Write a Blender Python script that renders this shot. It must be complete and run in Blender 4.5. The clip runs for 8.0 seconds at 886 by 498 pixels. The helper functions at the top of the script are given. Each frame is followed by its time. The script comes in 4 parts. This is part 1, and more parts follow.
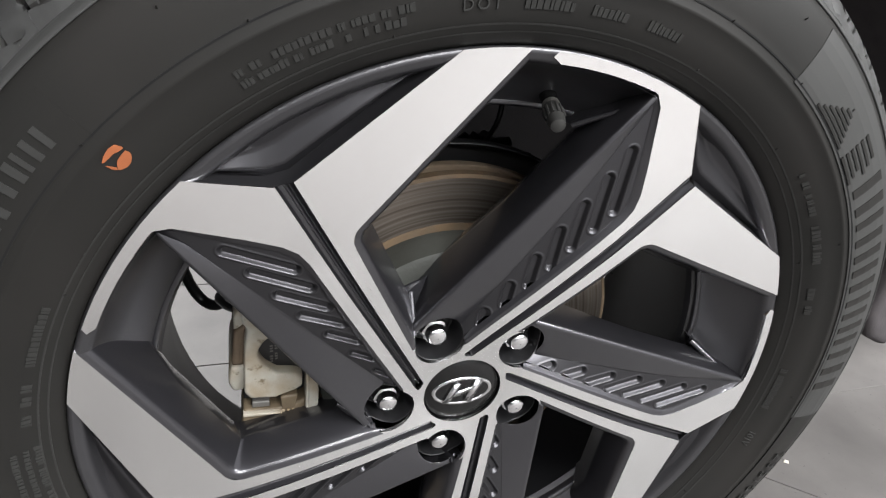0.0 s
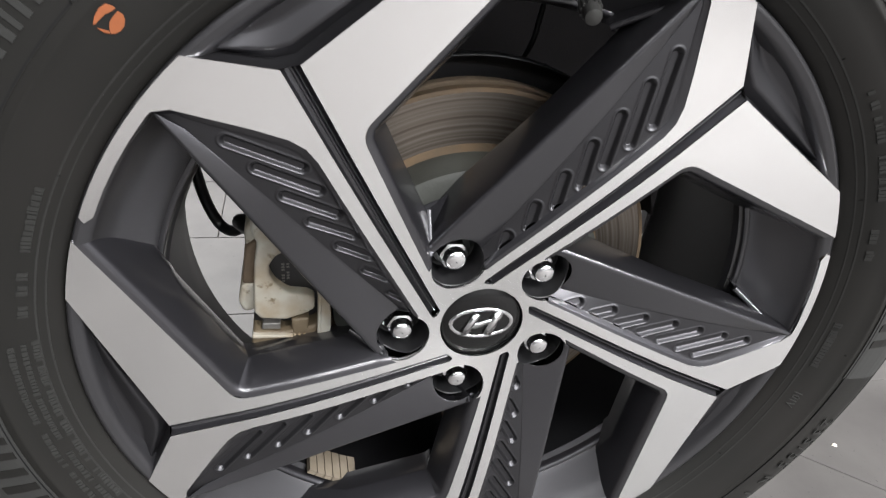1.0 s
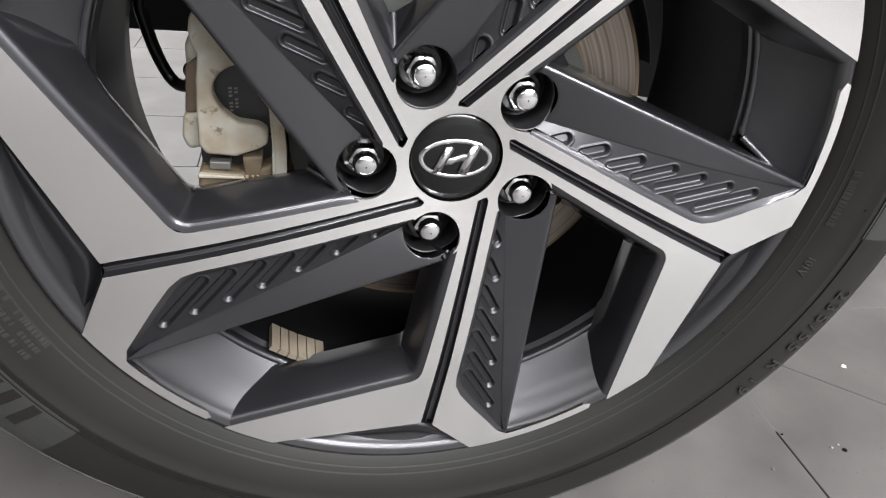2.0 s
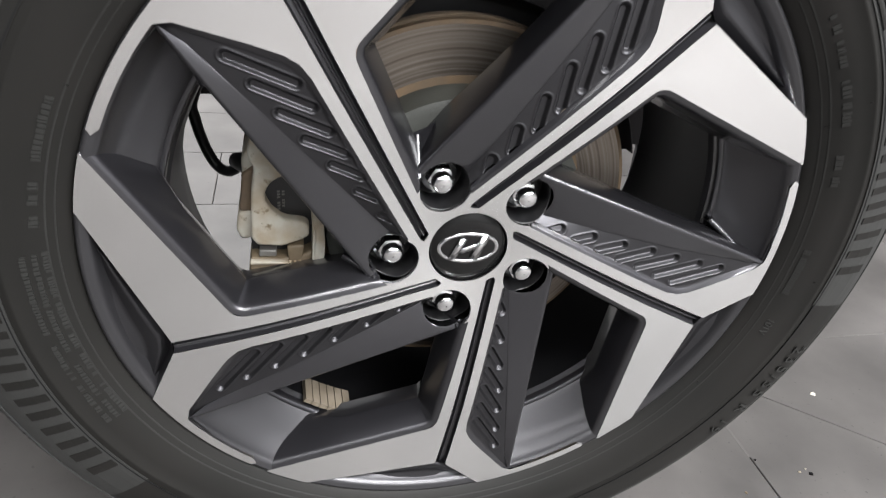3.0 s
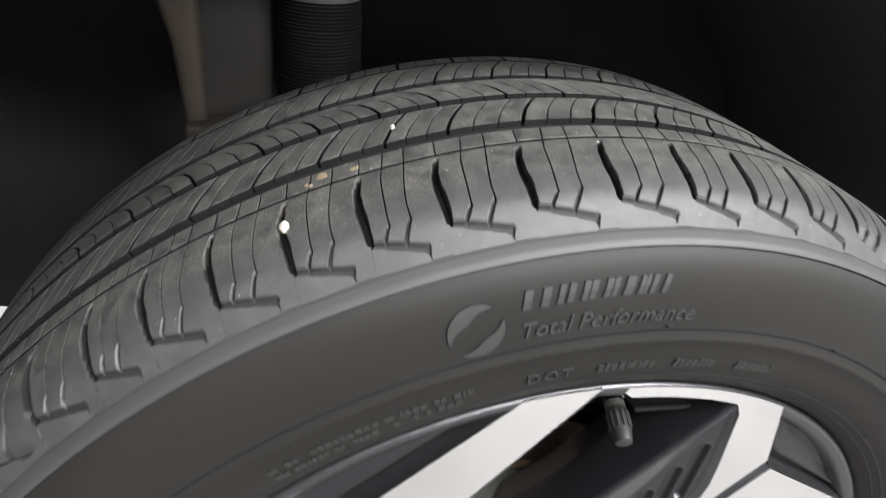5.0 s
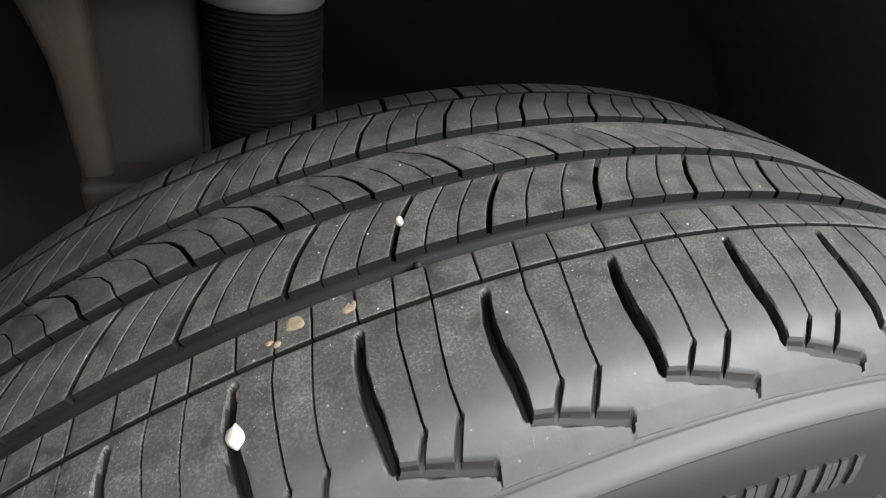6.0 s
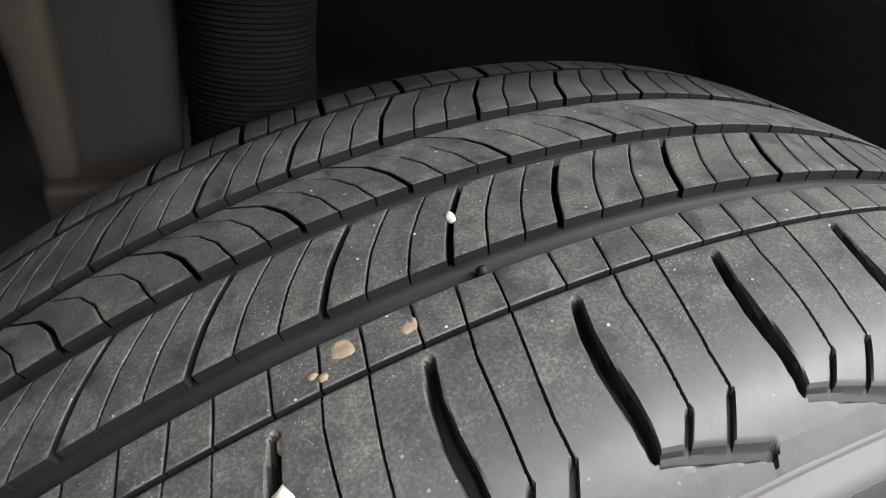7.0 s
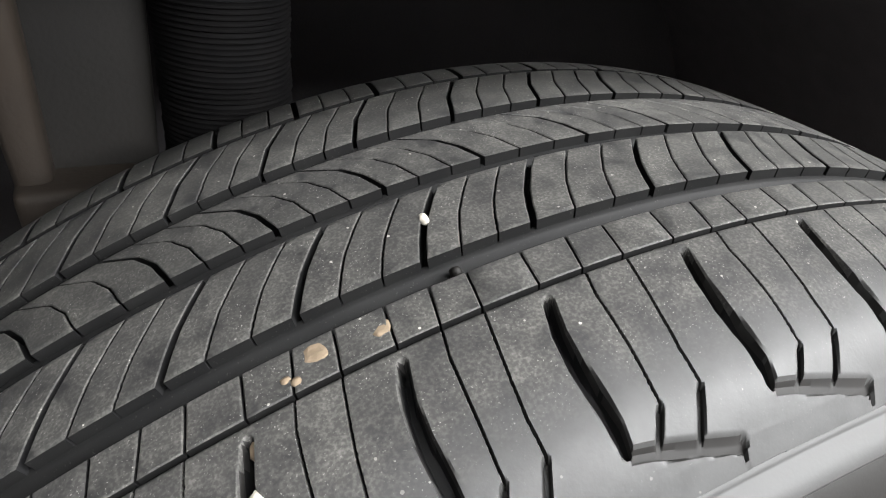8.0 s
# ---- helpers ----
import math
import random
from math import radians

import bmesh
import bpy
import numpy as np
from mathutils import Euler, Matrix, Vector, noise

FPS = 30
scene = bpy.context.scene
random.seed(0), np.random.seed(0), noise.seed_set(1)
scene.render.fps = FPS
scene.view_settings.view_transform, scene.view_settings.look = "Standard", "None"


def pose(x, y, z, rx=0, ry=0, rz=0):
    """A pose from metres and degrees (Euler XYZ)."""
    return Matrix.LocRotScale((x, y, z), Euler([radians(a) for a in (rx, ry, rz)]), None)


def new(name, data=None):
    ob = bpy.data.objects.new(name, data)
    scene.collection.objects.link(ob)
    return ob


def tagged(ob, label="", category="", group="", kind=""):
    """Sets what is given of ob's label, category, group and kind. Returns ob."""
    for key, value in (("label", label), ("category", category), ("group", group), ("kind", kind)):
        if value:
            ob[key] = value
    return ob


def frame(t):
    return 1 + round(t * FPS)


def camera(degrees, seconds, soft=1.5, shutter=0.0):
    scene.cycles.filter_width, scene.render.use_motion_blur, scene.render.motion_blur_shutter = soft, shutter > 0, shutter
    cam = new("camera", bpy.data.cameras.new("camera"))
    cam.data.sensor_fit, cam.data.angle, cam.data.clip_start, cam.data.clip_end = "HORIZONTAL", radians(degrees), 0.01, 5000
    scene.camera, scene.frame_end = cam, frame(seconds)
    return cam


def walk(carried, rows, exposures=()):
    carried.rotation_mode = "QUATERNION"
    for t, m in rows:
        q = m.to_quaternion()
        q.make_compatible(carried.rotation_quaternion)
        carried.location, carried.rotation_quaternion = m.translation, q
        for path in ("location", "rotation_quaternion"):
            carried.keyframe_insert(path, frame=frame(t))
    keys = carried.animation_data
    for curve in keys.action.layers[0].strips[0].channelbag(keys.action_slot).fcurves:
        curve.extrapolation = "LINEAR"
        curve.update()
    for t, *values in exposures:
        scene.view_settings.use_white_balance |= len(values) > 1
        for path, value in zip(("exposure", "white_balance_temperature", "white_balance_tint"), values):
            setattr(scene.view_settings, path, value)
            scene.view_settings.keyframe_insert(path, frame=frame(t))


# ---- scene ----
# camera
cam = camera(69.92, 8.0, soft=1.15, shutter=0.2)
PATH = [
    (0.00, -0.1497, -0.4283, 0.6923, 60.38, -6.03, -16.10),
    (0.50, -0.1378, -0.4290, 0.6808, 59.10, -6.08, -12.13),
    (1.00, -0.1278, -0.4320, 0.6398, 58.69, -6.03, -11.44),
    (1.50, -0.1056, -0.4365, 0.5787, 57.97, -5.87, -11.16),
    (1.70, -0.1011, -0.4420, 0.5533, 57.72, -5.94, -11.26),
    (1.95, -0.0980, -0.4465, 0.5309, 57.49, -5.94, -11.32),
    (2.25, -0.1032, -0.4513, 0.5266, 57.43, -5.90, -11.48),
    (2.55, -0.1132, -0.4577, 0.5453, 57.52, -5.89, -11.70),
    (2.80, -0.1215, -0.4660, 0.5772, 57.65, -5.96, -11.91),
    (3.00, -0.1301, -0.4760, 0.6132, 57.79, -6.05, -12.12),
    (3.50, -0.1311, -0.4871, 0.6695, 57.92, -6.33, -12.41),
    (4.00, -0.1444, -0.4915, 0.7390, 58.08, -6.43, -12.64),
    (4.50, -0.1497, -0.4318, 0.7830, 58.85, -6.40, -13.34),
    (5.00, -0.1463, -0.2962, 0.8312, 57.90, -5.85, -14.10),
    (5.20, -0.1376, -0.2461, 0.8331, 56.87, -6.09, -15.20),
    (5.50, -0.1338, -0.1940, 0.8356, 56.38, -6.22, -16.67),
    (5.75, -0.1366, -0.1788, 0.8275, 56.71, -6.34, -18.13),
    (6.00, -0.1424, -0.1757, 0.8162, 57.26, -6.46, -19.58),
    (6.30, -0.1500, -0.1697, 0.8062, 57.60, -6.62, -21.06),
    (6.50, -0.1577, -0.1590, 0.8017, 57.60, -6.83, -22.02),
    (7.00, -0.1539, -0.1425, 0.7980, 57.32, -6.56, -23.43),
    (7.50, -0.1499, -0.1391, 0.7970, 57.40, -6.56, -24.49),
    (8.00, -0.1519, -0.1437, 0.7983, 57.70, -6.60, -25.19),
]
walk(cam, [(t, pose(x, y, z, rx, ry, rz)) for t, x, y, z, rx, ry, rz in PATH],
     exposures=[(0.0, 0.0), (1.5, 0.0), (2.8, -0.08), (3.2, -0.08), (4.0, 0.02), (4.5, 0.16), (5.0, 0.44), (6.5, 0.38), (7.0, 0.45), (8.0, 0.62)])

# world and light
AXLE = 0.362            # height of the wheel's centre over the floor
world = bpy.data.worlds.new("world")
scene.world = world
world.use_nodes = True
world.node_tree.nodes["Background"].inputs[0].default_value = (0.9, 0.95, 1.0, 1)
world.node_tree.nodes["Background"].inputs[1].default_value = 0.05


def area_lamp(name, m, sx, sy, watts, colour=(0.986, 0.992, 1.0)):
    data = bpy.data.lights.new(name, "AREA")
    data.shape, data.size, data.size_y, data.energy, data.color = "RECTANGLE", sx, sy, watts, colour
    ob = new(name, data)
    ob.matrix_world = m
    return ob


for lx in (-2.7, -1.2, 0.3, 1.8, 3.3):
    for ly, power in ((-4.2, 165), (-1.9, 118), (2.6, 110)):
        share = (3.2 if lx < -1 else 0.12) if ly > 0 else (0.15 if lx < -1 else 0.8 if lx < 1 else 1.3 if lx < 3 else 2.1)
        area_lamp("ceiling_lamp", pose(lx, ly, 3.3), 1.4, 0.6, power * share)


# materials
def material(name, colour, rough=0.5, metal=0.0, second=None, scale=40.0, bump=0.0, bump_scale=400.0, spread=0.5,
             coat=0.0, coat_rough=0.18, gloss=0.5, rough_to=None, fine=None, fine_scale=900.0, fine_cut=0.6):
    """A surface with blotches of a second colour, fine specks of a third and fine relief."""
    m = bpy.data.materials.new(name)
    m.use_nodes = True
    n, l = m.node_tree.nodes, m.node_tree.links
    b = n["Principled BSDF"]
    b.inputs["Metallic"].default_value = metal
    b.inputs["Roughness"].default_value = rough
    b.inputs["Coat Weight"].default_value = coat
    b.inputs["Specular IOR Level"].default_value = gloss
    b.inputs["Coat Roughness"].default_value = coat_rough
    b.inputs["Base Color"].default_value = (*colour, 1)
    co = n.new("ShaderNodeTexCoord")
    out = None
    if second:
        tex = n.new("ShaderNodeTexNoise")
        tex.inputs["Scale"].default_value, tex.inputs["Detail"].default_value = scale, 6
        l.new(co.outputs["Object"], tex.inputs["Vector"])
        ramp = n.new("ShaderNodeValToRGB")
        ramp.color_ramp.elements[0].position, ramp.color_ramp.elements[1].position = 0.5 - spread / 2, 0.5 + spread / 2
        ramp.color_ramp.elements[0].color, ramp.color_ramp.elements[1].color = (*colour, 1), (*second, 1)
        l.new(tex.outputs["Fac"], ramp.inputs["Fac"])
        out = ramp.outputs["Color"]
        if rough_to is not None:
            mr = n.new("ShaderNodeMapRange")
            mr.inputs["From Min"].default_value, mr.inputs["From Max"].default_value = 0.3, 0.7
            mr.inputs["To Min"].default_value, mr.inputs["To Max"].default_value = rough, rough_to
            l.new(tex.outputs["Fac"], mr.inputs["Value"])
            l.new(mr.outputs["Result"], b.inputs["Roughness"])
    if fine:
        tex2 = n.new("ShaderNodeTexNoise")
        tex2.inputs["Scale"].default_value, tex2.inputs["Detail"].default_value = fine_scale, 3
        l.new(co.outputs["Object"], tex2.inputs["Vector"])
        r2 = n.new("ShaderNodeMapRange")
        r2.inputs["From Min"].default_value, r2.inputs["From Max"].default_value = fine_cut, fine_cut + 0.08
        l.new(tex2.outputs["Fac"], r2.inputs["Value"])
        mix = n.new("ShaderNodeMix")
        mix.data_type = "RGBA"
        mix.inputs[6].default_value, mix.inputs[7].default_value = (*colour, 1), (*fine, 1)
        if out:
            l.new(out, mix.inputs[6])
        l.new(r2.outputs["Result"], mix.inputs[0])
        out = mix.outputs[2]
    if out:
        l.new(out, b.inputs["Base Color"])
    if bump:
        t3 = n.new("ShaderNodeTexNoise")
        t3.inputs["Scale"].default_value, t3.inputs["Detail"].default_value = bump_scale, 4
        l.new(co.outputs["Object"], t3.inputs["Vector"])
        bp = n.new("ShaderNodeBump")
        bp.inputs["Strength"].default_value, bp.inputs["Distance"].default_value = bump, 0.001
        l.new(t3.outputs["Fac"], bp.inputs["Height"])
        l.new(bp.outputs["Normal"], b.inputs["Normal"])
    return m


RUBBER = material("sidewall_rubber", (0.0080, 0.0080, 0.0073), 0.55, gloss=0.24, second=(0.0130, 0.0118, 0.0107), scale=9, bump=0.035, bump_scale=1200, rough_to=0.6)


def tread_material():
    """Rubber whose running surface is dusty and dull, and whose shoulders are clean and glossier."""
    m = bpy.data.materials.new("tread_rubber")
    m.use_nodes = True
    n, l = m.node_tree.nodes, m.node_tree.links
    b = n["Principled BSDF"]
    b.inputs["Specular IOR Level"].default_value = 0.45
    co = n.new("ShaderNodeTexCoord")

    def noise_of(scale, detail=5, rough=0.5):
        t = n.new("ShaderNodeTexNoise")
        t.inputs["Scale"].default_value, t.inputs["Detail"].default_value, t.inputs["Roughness"].default_value = scale, detail, rough
        l.new(co.outputs["Object"], t.inputs["Vector"])
        return t.outputs["Fac"]

    def ranged(value, a0, a1, b0, b1):
        r = n.new("ShaderNodeMapRange")
        for key, q in (("From Min", a0), ("From Max", a1), ("To Min", b0), ("To Max", b1)):
            r.inputs[key].default_value = q
        l.new(value, r.inputs["Value"])
        return r.outputs["Result"]

    def calc(op, a, c):
        q = n.new("ShaderNodeMath")
        q.operation = op
        for k, z in enumerate((a, c)):
            if isinstance(z, (int, float)):
                q.inputs[k].default_value = z
            else:
                l.new(z, q.inputs[k])
        return q.outputs[0]

    def blend(fac, a, c):
        q = n.new("ShaderNodeMix")
        q.data_type = "RGBA"
        l.new(fac, q.inputs[0])
        for k, z in ((6, a), (7, c)):
            if isinstance(z, tuple):
                q.inputs[k].default_value = (*z, 1)
            else:
                l.new(z, q.inputs[k])
        return q.outputs[2]

    xyz = n.new("ShaderNodeSeparateXYZ")
    l.new(co.outputs["Object"], xyz.inputs[0])
    worn = ranged(calc("ADD", xyz.outputs["Y"], calc("MULTIPLY", noise_of(60), 0.016)), -.078, -.066, 0, 1)
    each = n.new("ShaderNodeObjectInfo")
    dust = calc("MULTIPLY", ranged(noise_of(120, 12, .74), .34, .66, .08, 1), worn)
    dust = calc("MULTIPLY", dust, ranged(each.outputs["Random"], 0, 1, .72, 1.1))
    grit = calc("MULTIPLY", ranged(noise_of(2600, 2), .695, .725, 0, 1), ranged(noise_of(70), .44, .62, .10, 1))
    grit = calc("MULTIPLY", grit, ranged(worn, 0, 1, .12, 1))
    fine = calc("MULTIPLY", ranged(noise_of(1300, 4), .42, .66, 0, .55), dust)
    clean = blend(ranged(noise_of(95, 6, .6), .36, .64, 0, 1), (.027, .027, .0265), (.040, .040, .0395))
    c0 = blend(worn, clean, (.014, .014, .015))
    c1 = blend(dust, c0, (.053, .0515, .047))
    c2 = blend(fine, c1, (.155, .15, .138))
    c3 = blend(grit, c2, (.42, .41, .385))
    # scattered pale crumbs of sand, each of its own size
    crumbs = n.new("ShaderNodeTexVoronoi")
    crumbs.inputs["Scale"].default_value = 420
    l.new(co.outputs["Object"], crumbs.inputs["Vector"])
    tint = n.new("ShaderNodeSeparateColor")
    l.new(crumbs.outputs["Color"], tint.inputs[0])
    size = ranged(tint.outputs["Red"], .88, 1.0, 0.0, .19)
    crumb = calc("MULTIPLY", calc("LESS_THAN", crumbs.outputs["Distance"], size), ranged(tint.outputs["Green"], 0, 1, .25, .9))
    crumb = calc("MULTIPLY", crumb, ranged(worn, 0, 1, .30, 1))
    c3 = blend(crumb, c3, (.40, .385, .35))
    l.new(c3, b.inputs["Base Color"])
    l.new(ranged(calc("ADD", dust, calc("MULTIPLY", noise_of(140), .3)), 0.1, 1.1, .53, .78), b.inputs["Roughness"])
    bp = n.new("ShaderNodeBump")
    bp.inputs["Strength"].default_value, bp.inputs["Distance"].default_value = .06, .0005
    l.new(noise_of(1100, 3), bp.inputs["Height"])
    l.new(bp.outputs["Normal"], b.inputs["Normal"])
    return m


TREAD = tread_material()


def lathe_material():
    """Bright aluminium turned on a lathe: fine rings about the axle, which draw the light out across them."""
    m = bpy.data.materials.new("machined_aluminium")
    m.use_nodes = True
    n, l = m.node_tree.nodes, m.node_tree.links
    b = n["Principled BSDF"]
    b.inputs["Metallic"].default_value = 1.0
    b.inputs["Anisotropic"].default_value = 0.45
    tan = n.new("ShaderNodeTangent")
    tan.direction_type, tan.axis = "RADIAL", "Y"
    l.new(tan.outputs[0], b.inputs["Tangent"])
    co, flat, ln = n.new("ShaderNodeTexCoord"), n.new("ShaderNodeVectorMath"), n.new("ShaderNodeVectorMath")
    flat.operation, ln.operation = "MULTIPLY", "LENGTH"
    flat.inputs[1].default_value = (1, 0, 1)
    l.new(co.outputs["Object"], flat.inputs[0])
    l.new(flat.outputs[0], ln.inputs[0])
    rings = n.new("ShaderNodeTexNoise")
    rings.noise_dimensions = "1D"
    rings.inputs["Scale"].default_value, rings.inputs["Detail"].default_value = 900, 4
    l.new(ln.outputs["Value"], rings.inputs["W"])
    ramp = n.new("ShaderNodeValToRGB")
    ramp.color_ramp.elements[0].position, ramp.color_ramp.elements[1].position = 0.25, 0.75
    ramp.color_ramp.elements[0].color, ramp.color_ramp.elements[1].color = (.93, .93, .93, 1), (.97, .97, .97, 1)
    l.new(rings.outputs["Fac"], ramp.inputs["Fac"])
    l.new(ramp.outputs["Color"], b.inputs["Base Color"])
    cloud = n.new("ShaderNodeTexNoise")
    cloud.inputs["Scale"].default_value = 14
    l.new(co.outputs["Object"], cloud.inputs["Vector"])
    mr = n.new("ShaderNodeMapRange")
    mr.inputs["From Min"].default_value, mr.inputs["From Max"].default_value = 0.3, 0.7
    mr.inputs["To Min"].default_value, mr.inputs["To Max"].default_value = 0.18, 0.24
    l.new(cloud.outputs["Fac"], mr.inputs["Value"])
    l.new(mr.outputs["Result"], b.inputs["Roughness"])
    return m


# Dust-free rubber of the cuts, with their shade put into the dark colours.
GROOVE = material("shaded_groove_rubber", (0.006, 0.006, 0.0065), 0.7, gloss=0.15, second=(0.010, 0.010, 0.010), scale=60)
NOTCH = material("shaded_notch_rubber", (0.012, 0.0115, 0.011), 0.6, gloss=0.25, second=(0.017, 0.016, 0.015), scale=60)
GROOVE_WALL = material("shaded_groove_wall_rubber", (0.0065, 0.0065, 0.0067), 0.55, gloss=0.12, second=(0.0105, 0.0104, 0.0102), scale=70, fine=(0.035, 0.034, 0.032), fine_scale=1500, fine_cut=0.66)
RUBBER_PRINT = material("moulded_print_rubber", (0.0205, 0.0205, 0.0192), 0.5, gloss=0.3, second=(0.0170, 0.0170, 0.0160), scale=30)
LETTER = material("raised_rubber", (0.021, 0.021, 0.020), 0.55, second=(0.017, 0.017, 0.016), scale=30)
MACHINED = lathe_material()
PAINT = material("gunmetal_paint", (0.036, 0.035, 0.040), 0.40, 0.8, second=(0.042, 0.041, 0.046), scale=6, coat=1.0, coat_rough=0.14, fine=(0.060, 0.060, 0.066), fine_scale=3000, fine_cut=0.62)
LIP_PAINT = material("rim_lip_paint", (0.048, 0.047, 0.051), 0.36, 0.7, second=(0.056, 0.055, 0.059), scale=6, coat=0.45, coat_rough=0.22, fine=(0.060, 0.060, 0.066), fine_scale=3000, fine_cut=0.62)
PANEL_PAINT = material("satin_panel_paint", (0.050, 0.049, 0.053), 0.40, 0.9, second=(0.057, 0.056, 0.060), scale=6, coat=0.05, coat_rough=0.35, fine=(0.060, 0.060, 0.066), fine_scale=3000, fine_cut=0.62)
BARREL = material("near_black_barrel", (0.0042, 0.0042, 0.0048), 0.42, 0.1, second=(0.006, 0.006, 0.0066), scale=12, gloss=0.2)
BLACK = material("black_plastic", (0.007, 0.007, 0.0075), 0.40, second=(0.011, 0.011, 0.012), scale=20)
GLOSS_BLACK = material("gloss_black_plastic", (0.004, 0.004, 0.004), 0.16, gloss=0.4, second=(0.005, 0.005, 0.005), scale=8)
CHROME = material("chrome", (0.85, 0.85, 0.86), 0.16, 1.0, second=(0.78, 0.78, 0.79), scale=200)


def disc_material():
    """Worn steel with fine rings turned into it and brownish bands."""
    m = bpy.data.materials.new("disc_steel")
    m.use_nodes = True
    n, l = m.node_tree.nodes, m.node_tree.links
    b = n["Principled BSDF"]
    b.inputs["Metallic"].default_value = 0.9
    co, flat, ln = n.new("ShaderNodeTexCoord"), n.new("ShaderNodeVectorMath"), n.new("ShaderNodeVectorMath")
    flat.operation, ln.operation = "MULTIPLY", "LENGTH"
    flat.inputs[1].default_value = (1, 0, 1)
    l.new(co.outputs["Object"], flat.inputs[0])
    l.new(flat.outputs[0], ln.inputs[0])
    rings = n.new("ShaderNodeTexNoise")
    rings.noise_dimensions = "1D"
    rings.inputs["Scale"].default_value, rings.inputs["Detail"].default_value = 420, 5
    l.new(ln.outputs["Value"], rings.inputs["W"])
    ramp = n.new("ShaderNodeValToRGB")
    ramp.color_ramp.elements[0].position, ramp.color_ramp.elements[1].position = 0.25, 0.75
    ramp.color_ramp.elements[0].color, ramp.color_ramp.elements[1].color = (.11, .088, .068, 1), (.27, .24, .21, 1)
    l.new(rings.outputs["Fac"], ramp.inputs["Fac"])
    l.new(ramp.outputs["Color"], b.inputs["Base Color"])
    b.inputs["Roughness"].default_value = 0.40
    bp = n.new("ShaderNodeBump")
    bp.inputs["Strength"].default_value, bp.inputs["Distance"].default_value = 0.3, 0.0005
    l.new(rings.outputs["Fac"], bp.inputs["Height"])
    l.new(bp.outputs["Normal"], b.inputs["Normal"])
    return m


STEEL = disc_material()
HAT = material("grey_disc_hat", (0.038, 0.040, 0.035), 0.6, 0.1, second=(0.024, 0.025, 0.021), scale=40, bump=0.2)
RUST = material("rust", (0.120, 0.076, 0.040), 0.75, second=(0.085, 0.062, 0.040), scale=90, bump=0.3)
RUST_DIRT = material("brown_road_dirt", (0.135, 0.095, 0.060), 0.8, second=(0.075, 0.055, 0.038), scale=60, bump=0.4, bump_scale=500)
CASTING = material("cast_iron_coating", (0.37, 0.365, 0.325), 0.55, second=(0.22, 0.165, 0.10), scale=34, spread=0.35, bump=0.3, bump_scale=300, fine=(0.13, 0.10, 0.06), fine_scale=110, fine_cut=0.62)
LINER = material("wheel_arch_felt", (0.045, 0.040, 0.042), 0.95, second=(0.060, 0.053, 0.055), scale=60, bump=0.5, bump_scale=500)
# The liner's felt again, darkened in colour for the shade deep in the arch.
SHADED_FELT = material("shaded_inner_felt", (0.011, 0.010, 0.011), 0.95, second=(0.017, 0.015, 0.016), scale=14, bump=0.5, bump_scale=500)
TILE = material("grey_floor_tile", (0.116, 0.108, 0.104), 0.60, second=(0.070, 0.065, 0.063), scale=7, spread=0.38, bump=0.05, bump_scale=200, fine=(0.06, 0.058, 0.056), fine_scale=160, fine_cut=0.66)
PALE_GROUT = material("pale_joint_filler", (0.118, 0.112, 0.106), 0.7, second=(0.095, 0.090, 0.086), scale=60)
GROUT = material("grout", (0.040, 0.038, 0.036), 0.9, second=(0.055, 0.052, 0.05), scale=50)
WALLP = material("grey_wall_paint", (0.26, 0.26, 0.26), 0.7, second=(0.235, 0.235, 0.235), scale=2)
CEILINGP = material("grey_ceiling_paint", (0.30, 0.30, 0.30), 0.8, second=(0.27, 0.27, 0.27), scale=2)
PLATE = material("stained_zinc_plate", (0.150, 0.118, 0.076), 0.55, 0.1, second=(0.075, 0.053, 0.032), scale=40, spread=0.4, bump=0.3)
WEIGHT = material("dull_zinc_weight", (0.235, 0.20, 0.155), 0.55, 0.3, second=(0.16, 0.13, 0.095), scale=60)
STONE = material("pale_stone", (0.72, 0.70, 0.62), 0.7, second=(0.5, 0.46, 0.38), scale=300, bump=0.4)
EARTH = material("dried_earth", (0.205, 0.153, 0.102), 0.9, second=(0.14, 0.107, 0.07), scale=300, bump=0.6)
ORANGE = material("orange_paint_mark", (0.27, 0.078, 0.024), 0.6, second=(0.20, 0.060, 0.020), scale=120)
DULL = material("dull_grey_metal", (0.15, 0.148, 0.14), 0.5, 0.5, second=(0.13, 0.12, 0.11), scale=40, bump=0.2)
DARK_METAL = material("dark_grey_metal", (0.055, 0.054, 0.052), 0.38, 0.6, second=(0.04, 0.04, 0.038), scale=90)
SOOT = material("dull_black_rubber", (0.0035, 0.0035, 0.0038), 0.75, gloss=0.08, second=(0.007, 0.0065, 0.0065), scale=60)
# One primer in two tones; the darker has the plate's shade in its colour.
SHADED_BROWN = material("shaded_brown_primer", (0.0065, 0.0058, 0.0050), 0.8, second=(0.010, 0.0083, 0.0065), scale=14, bump=0.2)
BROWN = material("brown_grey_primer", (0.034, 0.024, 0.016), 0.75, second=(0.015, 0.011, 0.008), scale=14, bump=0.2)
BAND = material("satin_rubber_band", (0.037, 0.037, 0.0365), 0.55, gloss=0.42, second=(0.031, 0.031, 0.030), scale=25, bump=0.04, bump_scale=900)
LIGHTBAND = material("matt_rubber_band", (0.020, 0.020, 0.019), 0.62, second=(0.024, 0.024, 0.023), scale=20, bump=0.04, bump_scale=1500)


